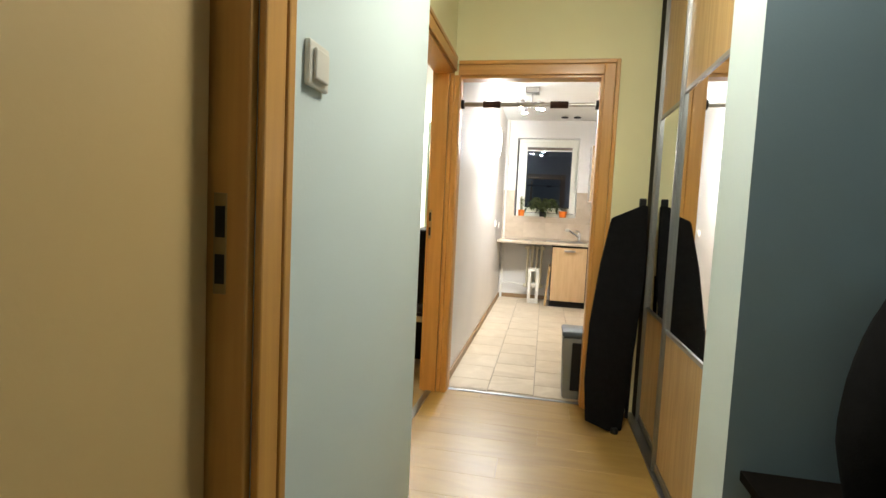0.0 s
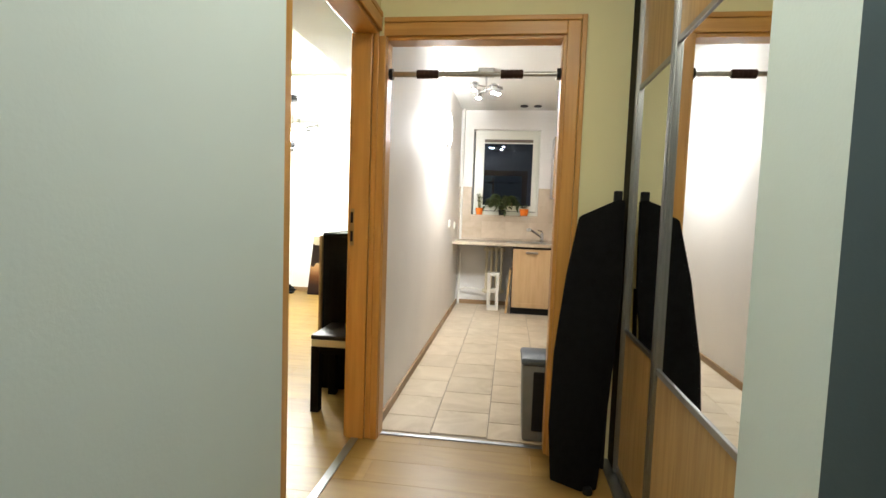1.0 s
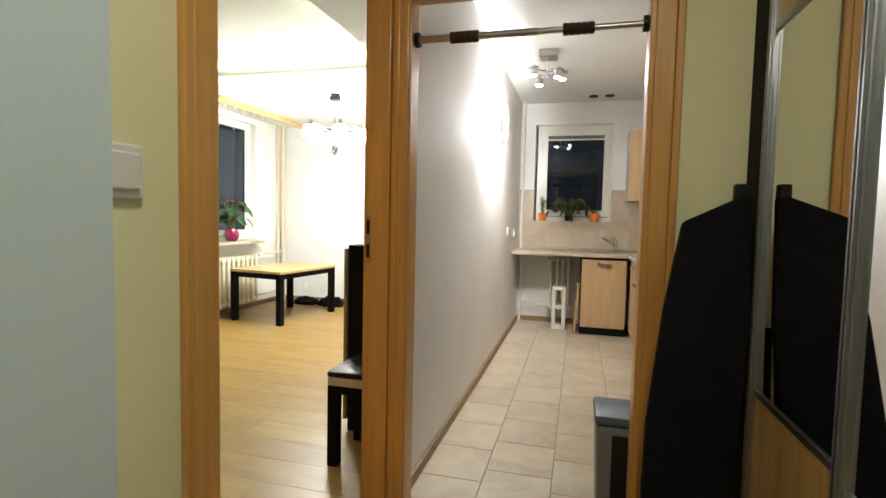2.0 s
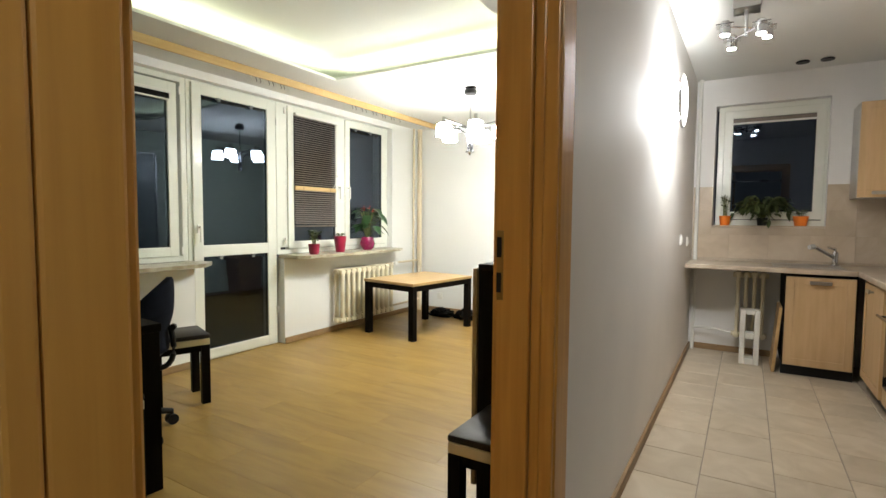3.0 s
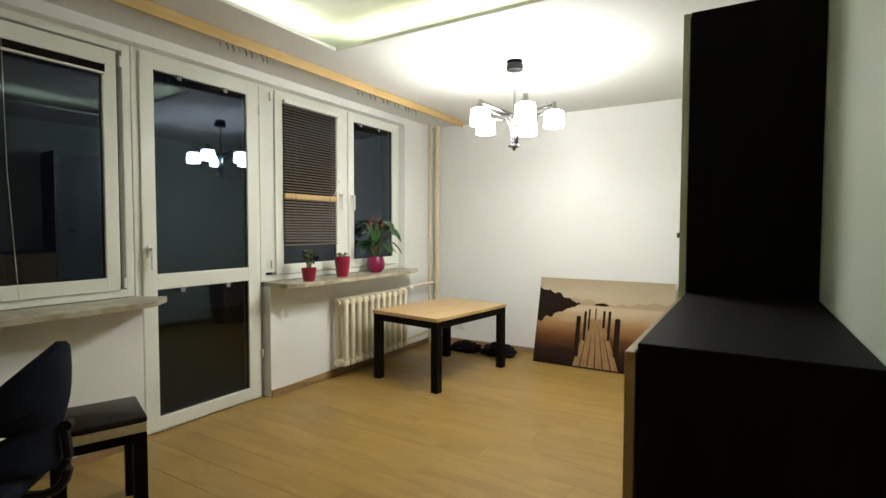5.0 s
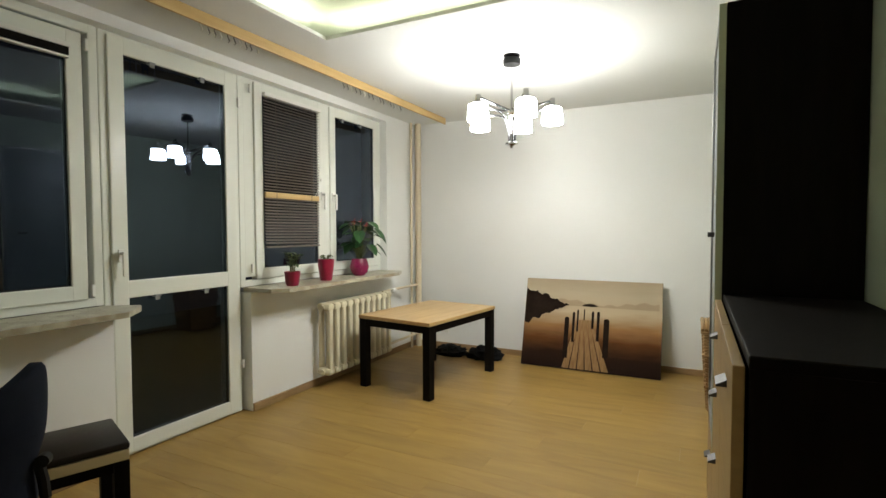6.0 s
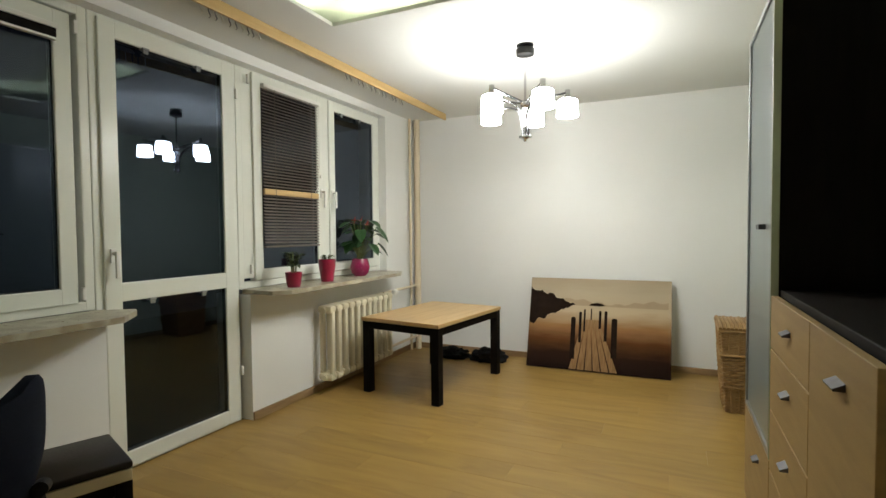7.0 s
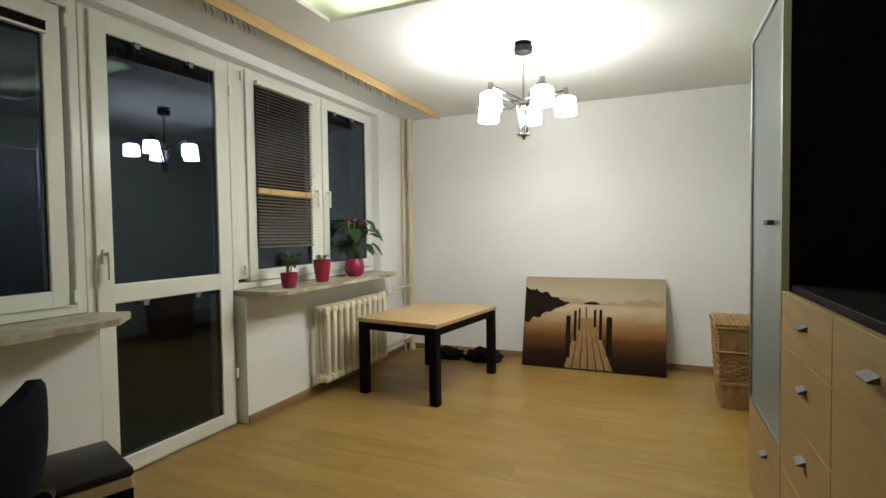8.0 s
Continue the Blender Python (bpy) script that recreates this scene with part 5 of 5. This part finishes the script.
up1 = thing("wall_cabinet", "maple wall cabinet in the kitchen corner", "wall cabinet", (0.12, 9.36, 1.36), group="kitchen wall cabinets")
part("carcass", box(BM(), -0.045, 0.30, 9.215, 9.518, 1.385, 2.11, 0.001), M_STEEL, up1, world=True)
f = front_y(up1, "cabinet_door", -0.042, 0.298, 9.198, 1.387, 2.108)
cup_handle(f, "y", 0.10, 9.192, 1.42)
for ya, yb in ((8.62, 9.19), (8.04, 8.61), (7.46, 8.03), (7.00, 7.45)):
    u = thing("wall_cabinet", "maple wall cabinet above the hob side", "wall cabinet", (0.46, (ya + yb) / 2, 1.36), group="kitchen wall cabinets")
    part("carcass", box(BM(), 0.302, 0.618, ya, yb, 1.385, 2.11, 0.001), M_MAPLE, u, world=True)
    f = front_x(u, "cabinet_door", ya + 0.003, yb - 0.003, 0.288, 1.387, 2.108)
    cup_handle(f, "x", 0.282, ya + 0.12 if ya > 8.5 else yb - 0.12, 1.42)

krad = radiator((-0.83, 9.40, 0), 0, 4, 0.062, 0.60, "cream cast-iron radiator under the kitchen worktop", z0=0.16)
kp = thing("heating_pipe", "white heating pipe up the kitchen corner", "pipe", (-1.155, 9.47, 0))
bm = BM()
cyl(bm, (-1.155, 9.47, 0), (-1.155, 9.47, HIGH), 0.016)
part("riser", bm, M_PLASTIC, kp, smooth=True, world=True)
bm = BM()
tube(bm, [(-1.155, 9.46, 0.20), (-1.08, 9.42, 0.225), (-0.92, 9.41, 0.215), (-0.82, 9.40, 0.20)], 0.010)
part("branch", bm, M_PLASTIC, kp, smooth=True, world=True)

vb = thing("plastic_crate_rack", "white plastic rack with oval holes standing under the worktop", "rack", (-0.70, 9.18, 0))
bm = BM()
for (u0, u1), (z0, z1) in (((-0.072, -0.032), (0, 0.46)), ((0.032, 0.072), (0, 0.46)), ((-0.032, 0.032), (0, 0.05)), ((-0.032, 0.032), (0.215, 0.265)), ((-0.032, 0.032), (0.42, 0.46))):
    box(bm, u0, u1, -0.055, 0.055, z0, z1, 0.005)
part("rack_body", bm, M_PLASTIC, vb)
bd2 = BM()
box(bd2, -0.012, 0.012, -0.17, 0.17, 0, 0.52, 0.002)
lean = solid("wooden_board", bd2, M_TABLE, "wooden board leaning beside the dishwasher", "board")
lean.matrix_basis = pose(-0.535, 9.16, 0, 0, 4, 0)

# splashback tiles and the kitchen floor follow at the end of the file

sc = thing("wall_lamp", "round opal wall lamp held off the wall, lit from behind", "wall lamp", (-1.192, 7.55, 1.900))
TURN_Y = Matrix.Rotation(radians(90), 4, "Y")
bm = lathe(BM(), [(0.055, 0.0), (0.055, 0.012), (0.045, 0.018)], seg=28)
bm.transform(TURN_Y)
part("wall_plate", bm, M_STEEL, sc, smooth=True)
# Added plate, meant to block the bulbs' light on its way up.
part("bracket", box(BM(), 0.001, 0.098, -0.05, 0.05, -0.001, 0.003, 0.0), M_STEEL, sc)
for s in (-1, 1):
    bm = BM()
    cyl(bm, (0.066, -0.020, 0.085 * s), (0.066, 0.020, 0.085 * s), 0.014, seg=14)
    part("bulb", bm, L_SCONCE, sc, "lit halogen bulb", smooth=True)
bm = lathe(BM(), [(0.148, 0.086), (0.150, 0.092), (0.140, 0.099), (0.10, 0.107), (0.04, 0.111), (0.005, 0.112)], seg=40, cap=False)
bm.transform(TURN_Y)
part("glass_dish", bm, L_DISH, sc, "opal glass dish", smooth=True)
bm = lathe(BM(), [(0.146, 0.081), (0.155, 0.083), (0.155, 0.094), (0.148, 0.098)], seg=40, cap=False)
bm.transform(TURN_Y)
part("rim", bm, M_STEEL, sc, smooth=True)

kl = thing("ceiling_spotlight", "steel ceiling lamp with four lit glass spots", "ceiling lamp", (-0.80, 7.75, HIGH))
part("ceiling_box", box(BM(), -0.07, 0.07, -0.07, 0.07, -0.055, 0, 0.004), M_STEEL, kl)
bm = BM()
cyl(bm, (0, 0, -0.055), (0, 0, -0.20), 0.010, seg=10)
for a in range(4):
    c, s = math.cos(radians(35 + 90 * a)), math.sin(radians(35 + 90 * a))
    tube(bm, [(0, 0, -0.15 - 0.03 * (a % 2)), (0.13 * c, 0.13 * s, -0.15 - 0.03 * (a % 2))], 0.006, 8)
part("cross_arm", bm, M_CHROME, kl, smooth=True)
for a in range(4):
    c, s = math.cos(radians(35 + 90 * a)), math.sin(radians(35 + 90 * a))
    z = -0.15 - 0.03 * (a % 2)
    bm = BM()
    lathe(bm, [(0.001, z + 0.031), (0.020, z + 0.03), (0.028, z + 0.02), (0.031, z - 0.050), (0.028, z - 0.050), (0.025, z + 0.015)], at=(0.13 * c, 0.13 * s, 0), seg=16, cap=False)
    sp = part("spot_socket", bm, M_CHROME, kl, smooth=True)
    bm = BM()
    box(bm, 0.13 * c - 0.045, 0.13 * c + 0.045, 0.13 * s - 0.045, 0.13 * s + 0.045, z + 0.002, z + 0.007, 0.001)
    gl = part("glass_plate", bm, M_PLATE, sp)
    gl.visible_shadow = False
    bm = BM()
    lathe(bm, [(0.015, z + 0.01), (0.021, z - 0.015), (0.022, z - 0.036), (0.018, z - 0.050), (0.006, z - 0.057)], at=(0.13 * c, 0.13 * s, 0), seg=14)
    part("bulb", bm, L_SPOT, sp, smooth=True)


for x in (-0.42, -0.26):
    bm = BM()
    lathe(bm, [(0.045, -0.014), (0.048, -0.006), (0.040, 0.0)], at=(x, 9.25, HIGH), seg=20)
    solid("ceiling_vent", bm, M_IRON, "small round dark fitting on the kitchen ceiling", "ceiling fitting", group="ceiling fittings", smooth=True)

for y, z in ((9.05, 1.02), (8.55, 1.05)):
    s = thing("wall_socket", "small white socket on the kitchen wall", "wall socket", (-1.192, y, z), 90)
    part("plate", box(BM(), -0.04, 0.04, -0.012, 0, -0.04, 0.04, 0.004), M_PLASTIC, s)
    part("rocker", box(BM(), -0.026, 0.026, -0.017, -0.0118, -0.026, 0.026, 0.003), M_PLASTIC, s)

potted_plant("spindly plant in an orange pot on the kitchen sill", (-0.93, 9.545, 1.16), [(0.036, 0), (0.046, 0.07), (0.048, 0.085)], M_ORANGE, 7, 0.05, 0.20, 0.04, 0.010, M_LEAFB, 21, per=3)
potted_plant("bushy trailing plant in an orange pot on the kitchen sill", (-0.36, 9.545, 1.16), [(0.044, 0), (0.056, 0.07), (0.060, 0.085)], M_ORANGE, 5, 0.05, 0.06, 0.04, 0.012, M_LEAFB, 23, per=3)
potted_plant("large bushy fern hanging over the kitchen sill", (-0.64, 9.545, 1.16), [(0.035, 0), (0.042, 0.06), (0.045, 0.07)], M_BLACKPL, 46, 0.24, 0.27, 0.095, 0.016, M_LEAFB, 29, per=10, droop=0.8)

bin_ = thing("waste_bin", "grey plastic waste bin with a slate-blue lid by the kitchen doorway", "waste bin", (-0.285, 5.705, 0))
bm = BM()
prism(bm, [(-0.135, 0.0), (0.135, 0.0), (0.15, 0.40), (-0.15, 0.40)], "y", -0.105, 0.105)
bmesh.ops.bevel(bm, geom=bm.edges[:], offset=0.015, segments=2, affect="EDGES", profile=0.5)
part("bin_body", bm, M_GREYPL, bin_, smooth=True)
part("front_flap", box(BM(), -0.09, 0.09, -0.115, -0.103, 0.06, 0.37, 0.006), M_BLACKPL, bin_)
bm = BM()
box(bm, -0.155, 0.155, -0.115, 0.115, 0.402, 0.440, 0.014)
part("lid", bm, M_BLUEPL, bin_, smooth=True)

# pull-up bar across the kitchen doorway
bar = thing("pull_up_bar", "steel pull-up bar with brown foam grips wedged across the doorway", "pull-up bar", (-0.70, 5.527, 1.836))
bm = BM()
cyl(bm, (-1.142, 5.527, 1.836), (-0.69, 5.527, 1.836), 0.0135)
cyl(bm, (-0.69, 5.527, 1.836), (-0.328, 5.527, 1.836), 0.011)
part("tube", bm, M_STEEL, bar, smooth=True, world=True)
for x0, x1 in ((-1.012, -0.905), (-0.603, -0.496)):
    bm = BM()
    for k in range(5):
        a = x0 + (x1 - x0) * k / 5
        cyl(bm, (a, 5.527, 1.836), (a + (x1 - x0) / 5 - 0.003, 5.527, 1.836), 0.021, seg=18)
    cyl(bm, (x0, 5.527, 1.836), (x1, 5.527, 1.836), 0.018, seg=18)
    part("foam_grip", bm, M_FOAM, bar, "ribbed brown foam grip", smooth=True, world=True)
for x0, x1 in ((-1.1495, -1.132), (-0.338, -0.3205)):
    bm = BM()
    cyl(bm, (x0, 5.527, 1.836), (x1, 5.527, 1.836), 0.027, seg=20)
    part("end_cap", bm, M_BLACKPL, bar, smooth=True, world=True)

# ---- hallway ----
# closet with two sliding doors: oak panels above and below a mirror
def sliding_door(x, y0, y1, label):
    d = thing("closet_door", label, "sliding door", (x, (y0 + y1) / 2, 0.02), group="closet doors")
    st = 0.032
    for a, b in ((y0, y0 + st), (y1 - st, y1)):
        bm = BM()
        box(bm, x - 0.004, x + 0.022, a, b, 0.02, 2.43, 0.003)
        box(bm, x - 0.010, x - 0.003, a + 0.006, a + 0.012, 0.02, 2.43)
        box(bm, x - 0.010, x - 0.003, b - 0.012, b - 0.006, 0.02, 2.43)
        part("stile", bm, M_ALU, d, "brushed aluminium stile", world=True)
    for z in (0.02, 0.660, 1.712, 2.405):
        part("rail", box(BM(), x, x + 0.020, y0 + st, y1 - st, z, z + (0.04 if z == 0.02 else 0.020), 0.002), M_ALU, d, world=True)
    for za, zb in ((0.06, 0.660), (1.732, 2.405)):
        part("oak_panel", box(BM(), x + 0.006, x + 0.014, y0 + st, y1 - st, za, zb), M_VENEER, d, world=True)
    part("mirror", box(BM(), x + 0.006, x + 0.014, y0 + st, y1 - st, 0.680, 1.712), M_MIRROR, d, "mirror panel", world=True)


sliding_door(-0.036, 4.055, 4.760, "sliding closet door with oak panels and a mirror band")
sliding_door(-0.006, 4.730, 5.352, "sliding closet door behind the first, oak panels and a mirror band")
structure("closet_track_floor", box(BM(), -0.052, 0.035, 4.05, 5.468, 0, 0.014, 0.003), M_ALU, "aluminium floor track of the closet doors", "closet track")
structure("closet_track_ceiling", box(BM(), -0.052, 0.045, 4.05, 5.468, 2.425, HIGH, 0.003), M_ALU, "aluminium ceiling track of the closet doors", "closet track")
structure("closet_end_strip", box(BM(), -0.014, 0.06, 5.356, 5.473, 0.015, 2.424, 0.003), M_BLACKWOOD, "black-brown closing strip at the closet end", "closet panel")

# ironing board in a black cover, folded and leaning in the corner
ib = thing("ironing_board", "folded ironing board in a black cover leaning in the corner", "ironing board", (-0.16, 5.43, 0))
# Outline and turn are shaped to fit the camera's view.
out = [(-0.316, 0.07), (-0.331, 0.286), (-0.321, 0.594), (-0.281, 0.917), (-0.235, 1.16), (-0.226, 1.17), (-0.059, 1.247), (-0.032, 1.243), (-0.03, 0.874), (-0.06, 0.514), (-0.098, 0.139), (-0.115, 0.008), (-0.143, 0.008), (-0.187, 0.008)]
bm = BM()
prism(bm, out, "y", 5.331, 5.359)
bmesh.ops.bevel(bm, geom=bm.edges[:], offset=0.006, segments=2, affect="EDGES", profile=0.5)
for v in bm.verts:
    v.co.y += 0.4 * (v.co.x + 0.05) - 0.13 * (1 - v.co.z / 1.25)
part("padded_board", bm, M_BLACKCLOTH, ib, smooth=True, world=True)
for pts in ([(-0.120, 5.315, 0.014), (-0.085, 5.345, 0.42), (-0.062, 5.375, 0.85), (-0.055, 5.385, 1.15)], [(-0.062, 5.365, 0.014), (-0.056, 5.375, 0.42), (-0.048, 5.392, 0.85)]):
    part("folded_leg", tube(BM(), pts, 0.010, 8), M_BLACKPL, ib, smooth=True, world=True)
bm = BM()
lathe(bm, [(0.020, 0), (0.022, 0.012), (0.016, 0.03)], at=(-0.155, 5.155, 0), seg=14)
part("rubber_foot", bm, M_BLACKPL, ib, smooth=True, world=True)
part("latch", box(BM(), -0.075, -0.040, 5.352, 5.384, 1.225, 1.285, 0.006), M_BLACKPL, ib, world=True)

# bench and backpack by the blue-grey wall
hb = thing("shoe_bench", "dark wooden shoe bench against the blue-grey wall", "bench", (0.5, 3.65, 0))
part("seat", box(BM(), -0.04, 1.10, 3.49, 3.795, 0.475, 0.505, 0.004), M_BLACKWOOD, hb, world=True)
for x in (-0.01, 1.03):
    for y in (3.51, 3.755):
        part("leg", box(BM(), x, x + 0.04, y, y + 0.035, 0, 0.475, 0.002), M_BLACKWOOD, hb, world=True)
part("shelf", box(BM(), 0.03, 1.06, 3.52, 3.785, 0.16, 0.18, 0.003), M_BLACKWOOD, hb, world=True)
bp = thing("backpack", "black fabric backpack standing on the bench", "backpack", (0.300, 3.66, 0.505))
bm = BM()
bmesh.ops.create_cube(bm, size=1.0)
bmesh.ops.subdivide_edges(bm, edges=bm.edges[:], cuts=9, use_grid_fill=True)
for v in bm.verts:
    p = v.co * 2
    s = Vector((p.x * math.sqrt(1 - p.y ** 2 / 2.6 - p.z ** 2 / 3.4), p.y * math.sqrt(1 - p.x ** 2 / 2.4 - p.z ** 2 / 3), p.z))
    z = (s.z + 1) / 2
    taper = 1.0 - 0.22 * z ** 3
    k = 1 + 0.05 * noise.noise(Vector((p.x * 1.5, p.y * 1.5, p.z * 2)))
    v.co = Vector((s.x * 0.185 * taper * k, s.y * 0.11 * taper * k, z * 0.50))
part("bag_body", bm, M_BLACKCLOTH, bp, smooth=True)
bm = BM()
tube(bm, bez((-0.05, 0.03, 0.485), (-0.06, 0.03, 0.56), (0.04, 0.03, 0.56), (0.05, 0.03, 0.485)), 0.009, 8)
part("carry_loop", bm, M_BLACKCLOTH, bp, smooth=True)
bm = BM()
box(bm, -0.12, 0.12, -0.125, -0.08, 0.05, 0.22, 0.02)
part("front_pocket", bm, M_BLACKCLOTH, bp, smooth=True)

# hall ceiling lamp
hl = thing("ceiling_globe", "round opal hallway ceiling lamp, lit", "ceiling lamp", (-0.36, 3.70, HIGH))
bm = BM()
lathe(bm, [(0.150, -0.022), (0.155, -0.010), (0.155, 0.0)], seg=32)
part("base_ring", bm, M_STEEL, hl, smooth=True)
bm = BM()
lathe(bm, [(0.02, -0.105), (0.07, -0.098), (0.115, -0.075), (0.140, -0.045), (0.145, -0.0225)], seg=32)
part("glass_dish", bm, L_HALL, hl, smooth=True)

# ---- outside: a dark yard far below and the balcony's slab ----
structure("ground", box(BM(), -60, 60, -60, 80, -9.2, -9.0), M_DARKBOARD, "dark night-time yard far below the windows", "ground")
structure("balcony_slab", box(BM(), -5.9, -4.78, 6.0, 9.6, -0.25, -0.08), M_DARKBOARD, "dark concrete balcony slab outside the door", "balcony")

# ---- floor boards, tiles ----
def boards(parent, x0, x1, y0, y1, width=0.19, length=1.28):
    """Laminate boards that run along x, cut at the walls and staggered row by row."""
    random.seed(31)
    made = {}
    y, row = y0, 0
    while y < y1 - 0.01:
        w = min(width, y1 - y)
        x = x0 - (row * 0.43 * length) % length
        while x < x1 - 0.004:
            a, b = max(x, x0), min(x + length, x1)
            if b - a > 0.02:
                key = (round(b - a, 3), round(w, 3))
                if key not in made:
                    h, d = (b - a) / 2 - 0.0003, w / 2 - 0.0003
                    bm = BM()
                    lo = [bm.verts.new((sx * h, sy * d, -0.009)) for sx, sy in ((-1, -1), (1, -1), (1, 1), (-1, 1))]
                    mi = [bm.verts.new((sx * h, sy * d, -0.0006)) for sx, sy in ((-1, -1), (1, -1), (1, 1), (-1, 1))]
                    up = [bm.verts.new((sx * (h - 0.0006), sy * (d - 0.0006), 0)) for sx, sy in ((-1, -1), (1, -1), (1, 1), (-1, 1))]
                    for p, q in ((lo, mi), (mi, up)):
                        for k in range(4):
                            bm.faces.new((p[k], p[(k + 1) % 4], q[(k + 1) % 4], q[k]))
                    bm.faces.new(up)
                    made[key] = mesh_of("plank", bm, M_LAM)
                ob = new("plank", made[key])
                ob.location = ((a + b) / 2, y + w / 2, 0)
                ob.parent = parent
            x += length
        y, row = y + width, row + 1


boards(floor_living, -4.55, -1.2555, 3.62, 9.77)
boards(floor_hall, -1.2545, 1.2, 0.7, 5.570)


def tile_mesh(w, d, t, mat, name="tile", bev=0.002):
    bm = BM()
    h, g = w / 2, d / 2
    rings = []
    for i, z in ((0, -t), (0, -bev), (bev, 0)):
        rings.append([bm.verts.new((sx * (h - i), sy * (g - i), z)) for sx, sy in ((-1, -1), (1, -1), (1, 1), (-1, 1))])
    for p, q in zip(rings, rings[1:]):
        for k in range(4):
            bm.faces.new((p[k], p[(k + 1) % 4], q[(k + 1) % 4], q[k]))
    bm.faces.new(rings[-1])
    return mesh_of(name, bm, mat)


random.seed(12)
TW, TL, GAP = 0.300, 0.315, 0.004
meshes = {}
for col in range(7):
    xa = -1.199 + col * TW
    y = 5.586 + (0.0 if col % 2 else -0.12) + 0.02 - 0.315
    while y < 9.52:
        a, b = max(y, 5.586), min(y + TL, 9.518)
        xb = min(xa + TW, 0.619)
        xl = max(xa, -1.191)
        if b - a > 0.03 and xb - xl > 0.03:
            key = (round(b - a, 3), round(xb - xl, 3))
            if key not in meshes:
                meshes[key] = tile_mesh(xb - xl - GAP, b - a - GAP, 0.006, M_TILE)
            ob = new("tile", meshes[key])
            ob.location = ((xl + xb) / 2, (a + b) / 2, random.uniform(-0.0006, 0.0))
            ob.parent = floor_kitchen
        y += TL

splash = thing("splashback", "beige tiled splashback along the kitchen worktop", "splashback", (-0.3, 9.515, 0.84))
bm = BM()
box(bm, -1.19, -1.031, 9.512, 9.5195, 0.84, 1.51)
box(bm, -0.189, 0.618, 9.512, 9.5195, 0.84, 1.51)
box(bm, -1.031, -0.189, 9.512, 9.5195, 0.84, 1.144)
part("mortar_bed", bm, M_WALLTILE, splash, world=True)
cache = {}
for i in range(6):
    x0 = -1.188 + 0.30 * i
    x1 = min(x0 + 0.30, 0.616)
    for j in range(3):
        z0 = 0.862 + 0.216 * j
        z1 = min(z0 + 0.216, 1.51)
        cuts = [(x0, x1)] if z1 <= 1.144 else [(x0, min(x1, -1.032)), (max(x0, -0.188), x1)]
        for a, b in cuts:
            zz = z1
            if len(cuts) == 1 and z0 < 1.144 < z1:
                zz = 1.144
            if b - a < 0.02:
                continue
            key = (round(b - a, 3), round(zz - z0, 3))
            if key not in cache:
                cache[key] = tile_mesh(b - a - 0.001, zz - z0 - 0.001, 0.005, M_WALLTILE, "wall_tile", 0.0006)
            ob = new("wall_tile", cache[key])
            ob.parent = splash
            ob.matrix_basis = splash.matrix_basis.inverted() @ Matrix.Translation(((a + b) / 2, 9.5085, (z0 + zz) / 2)) @ Matrix.Rotation(radians(90), 4, "X")
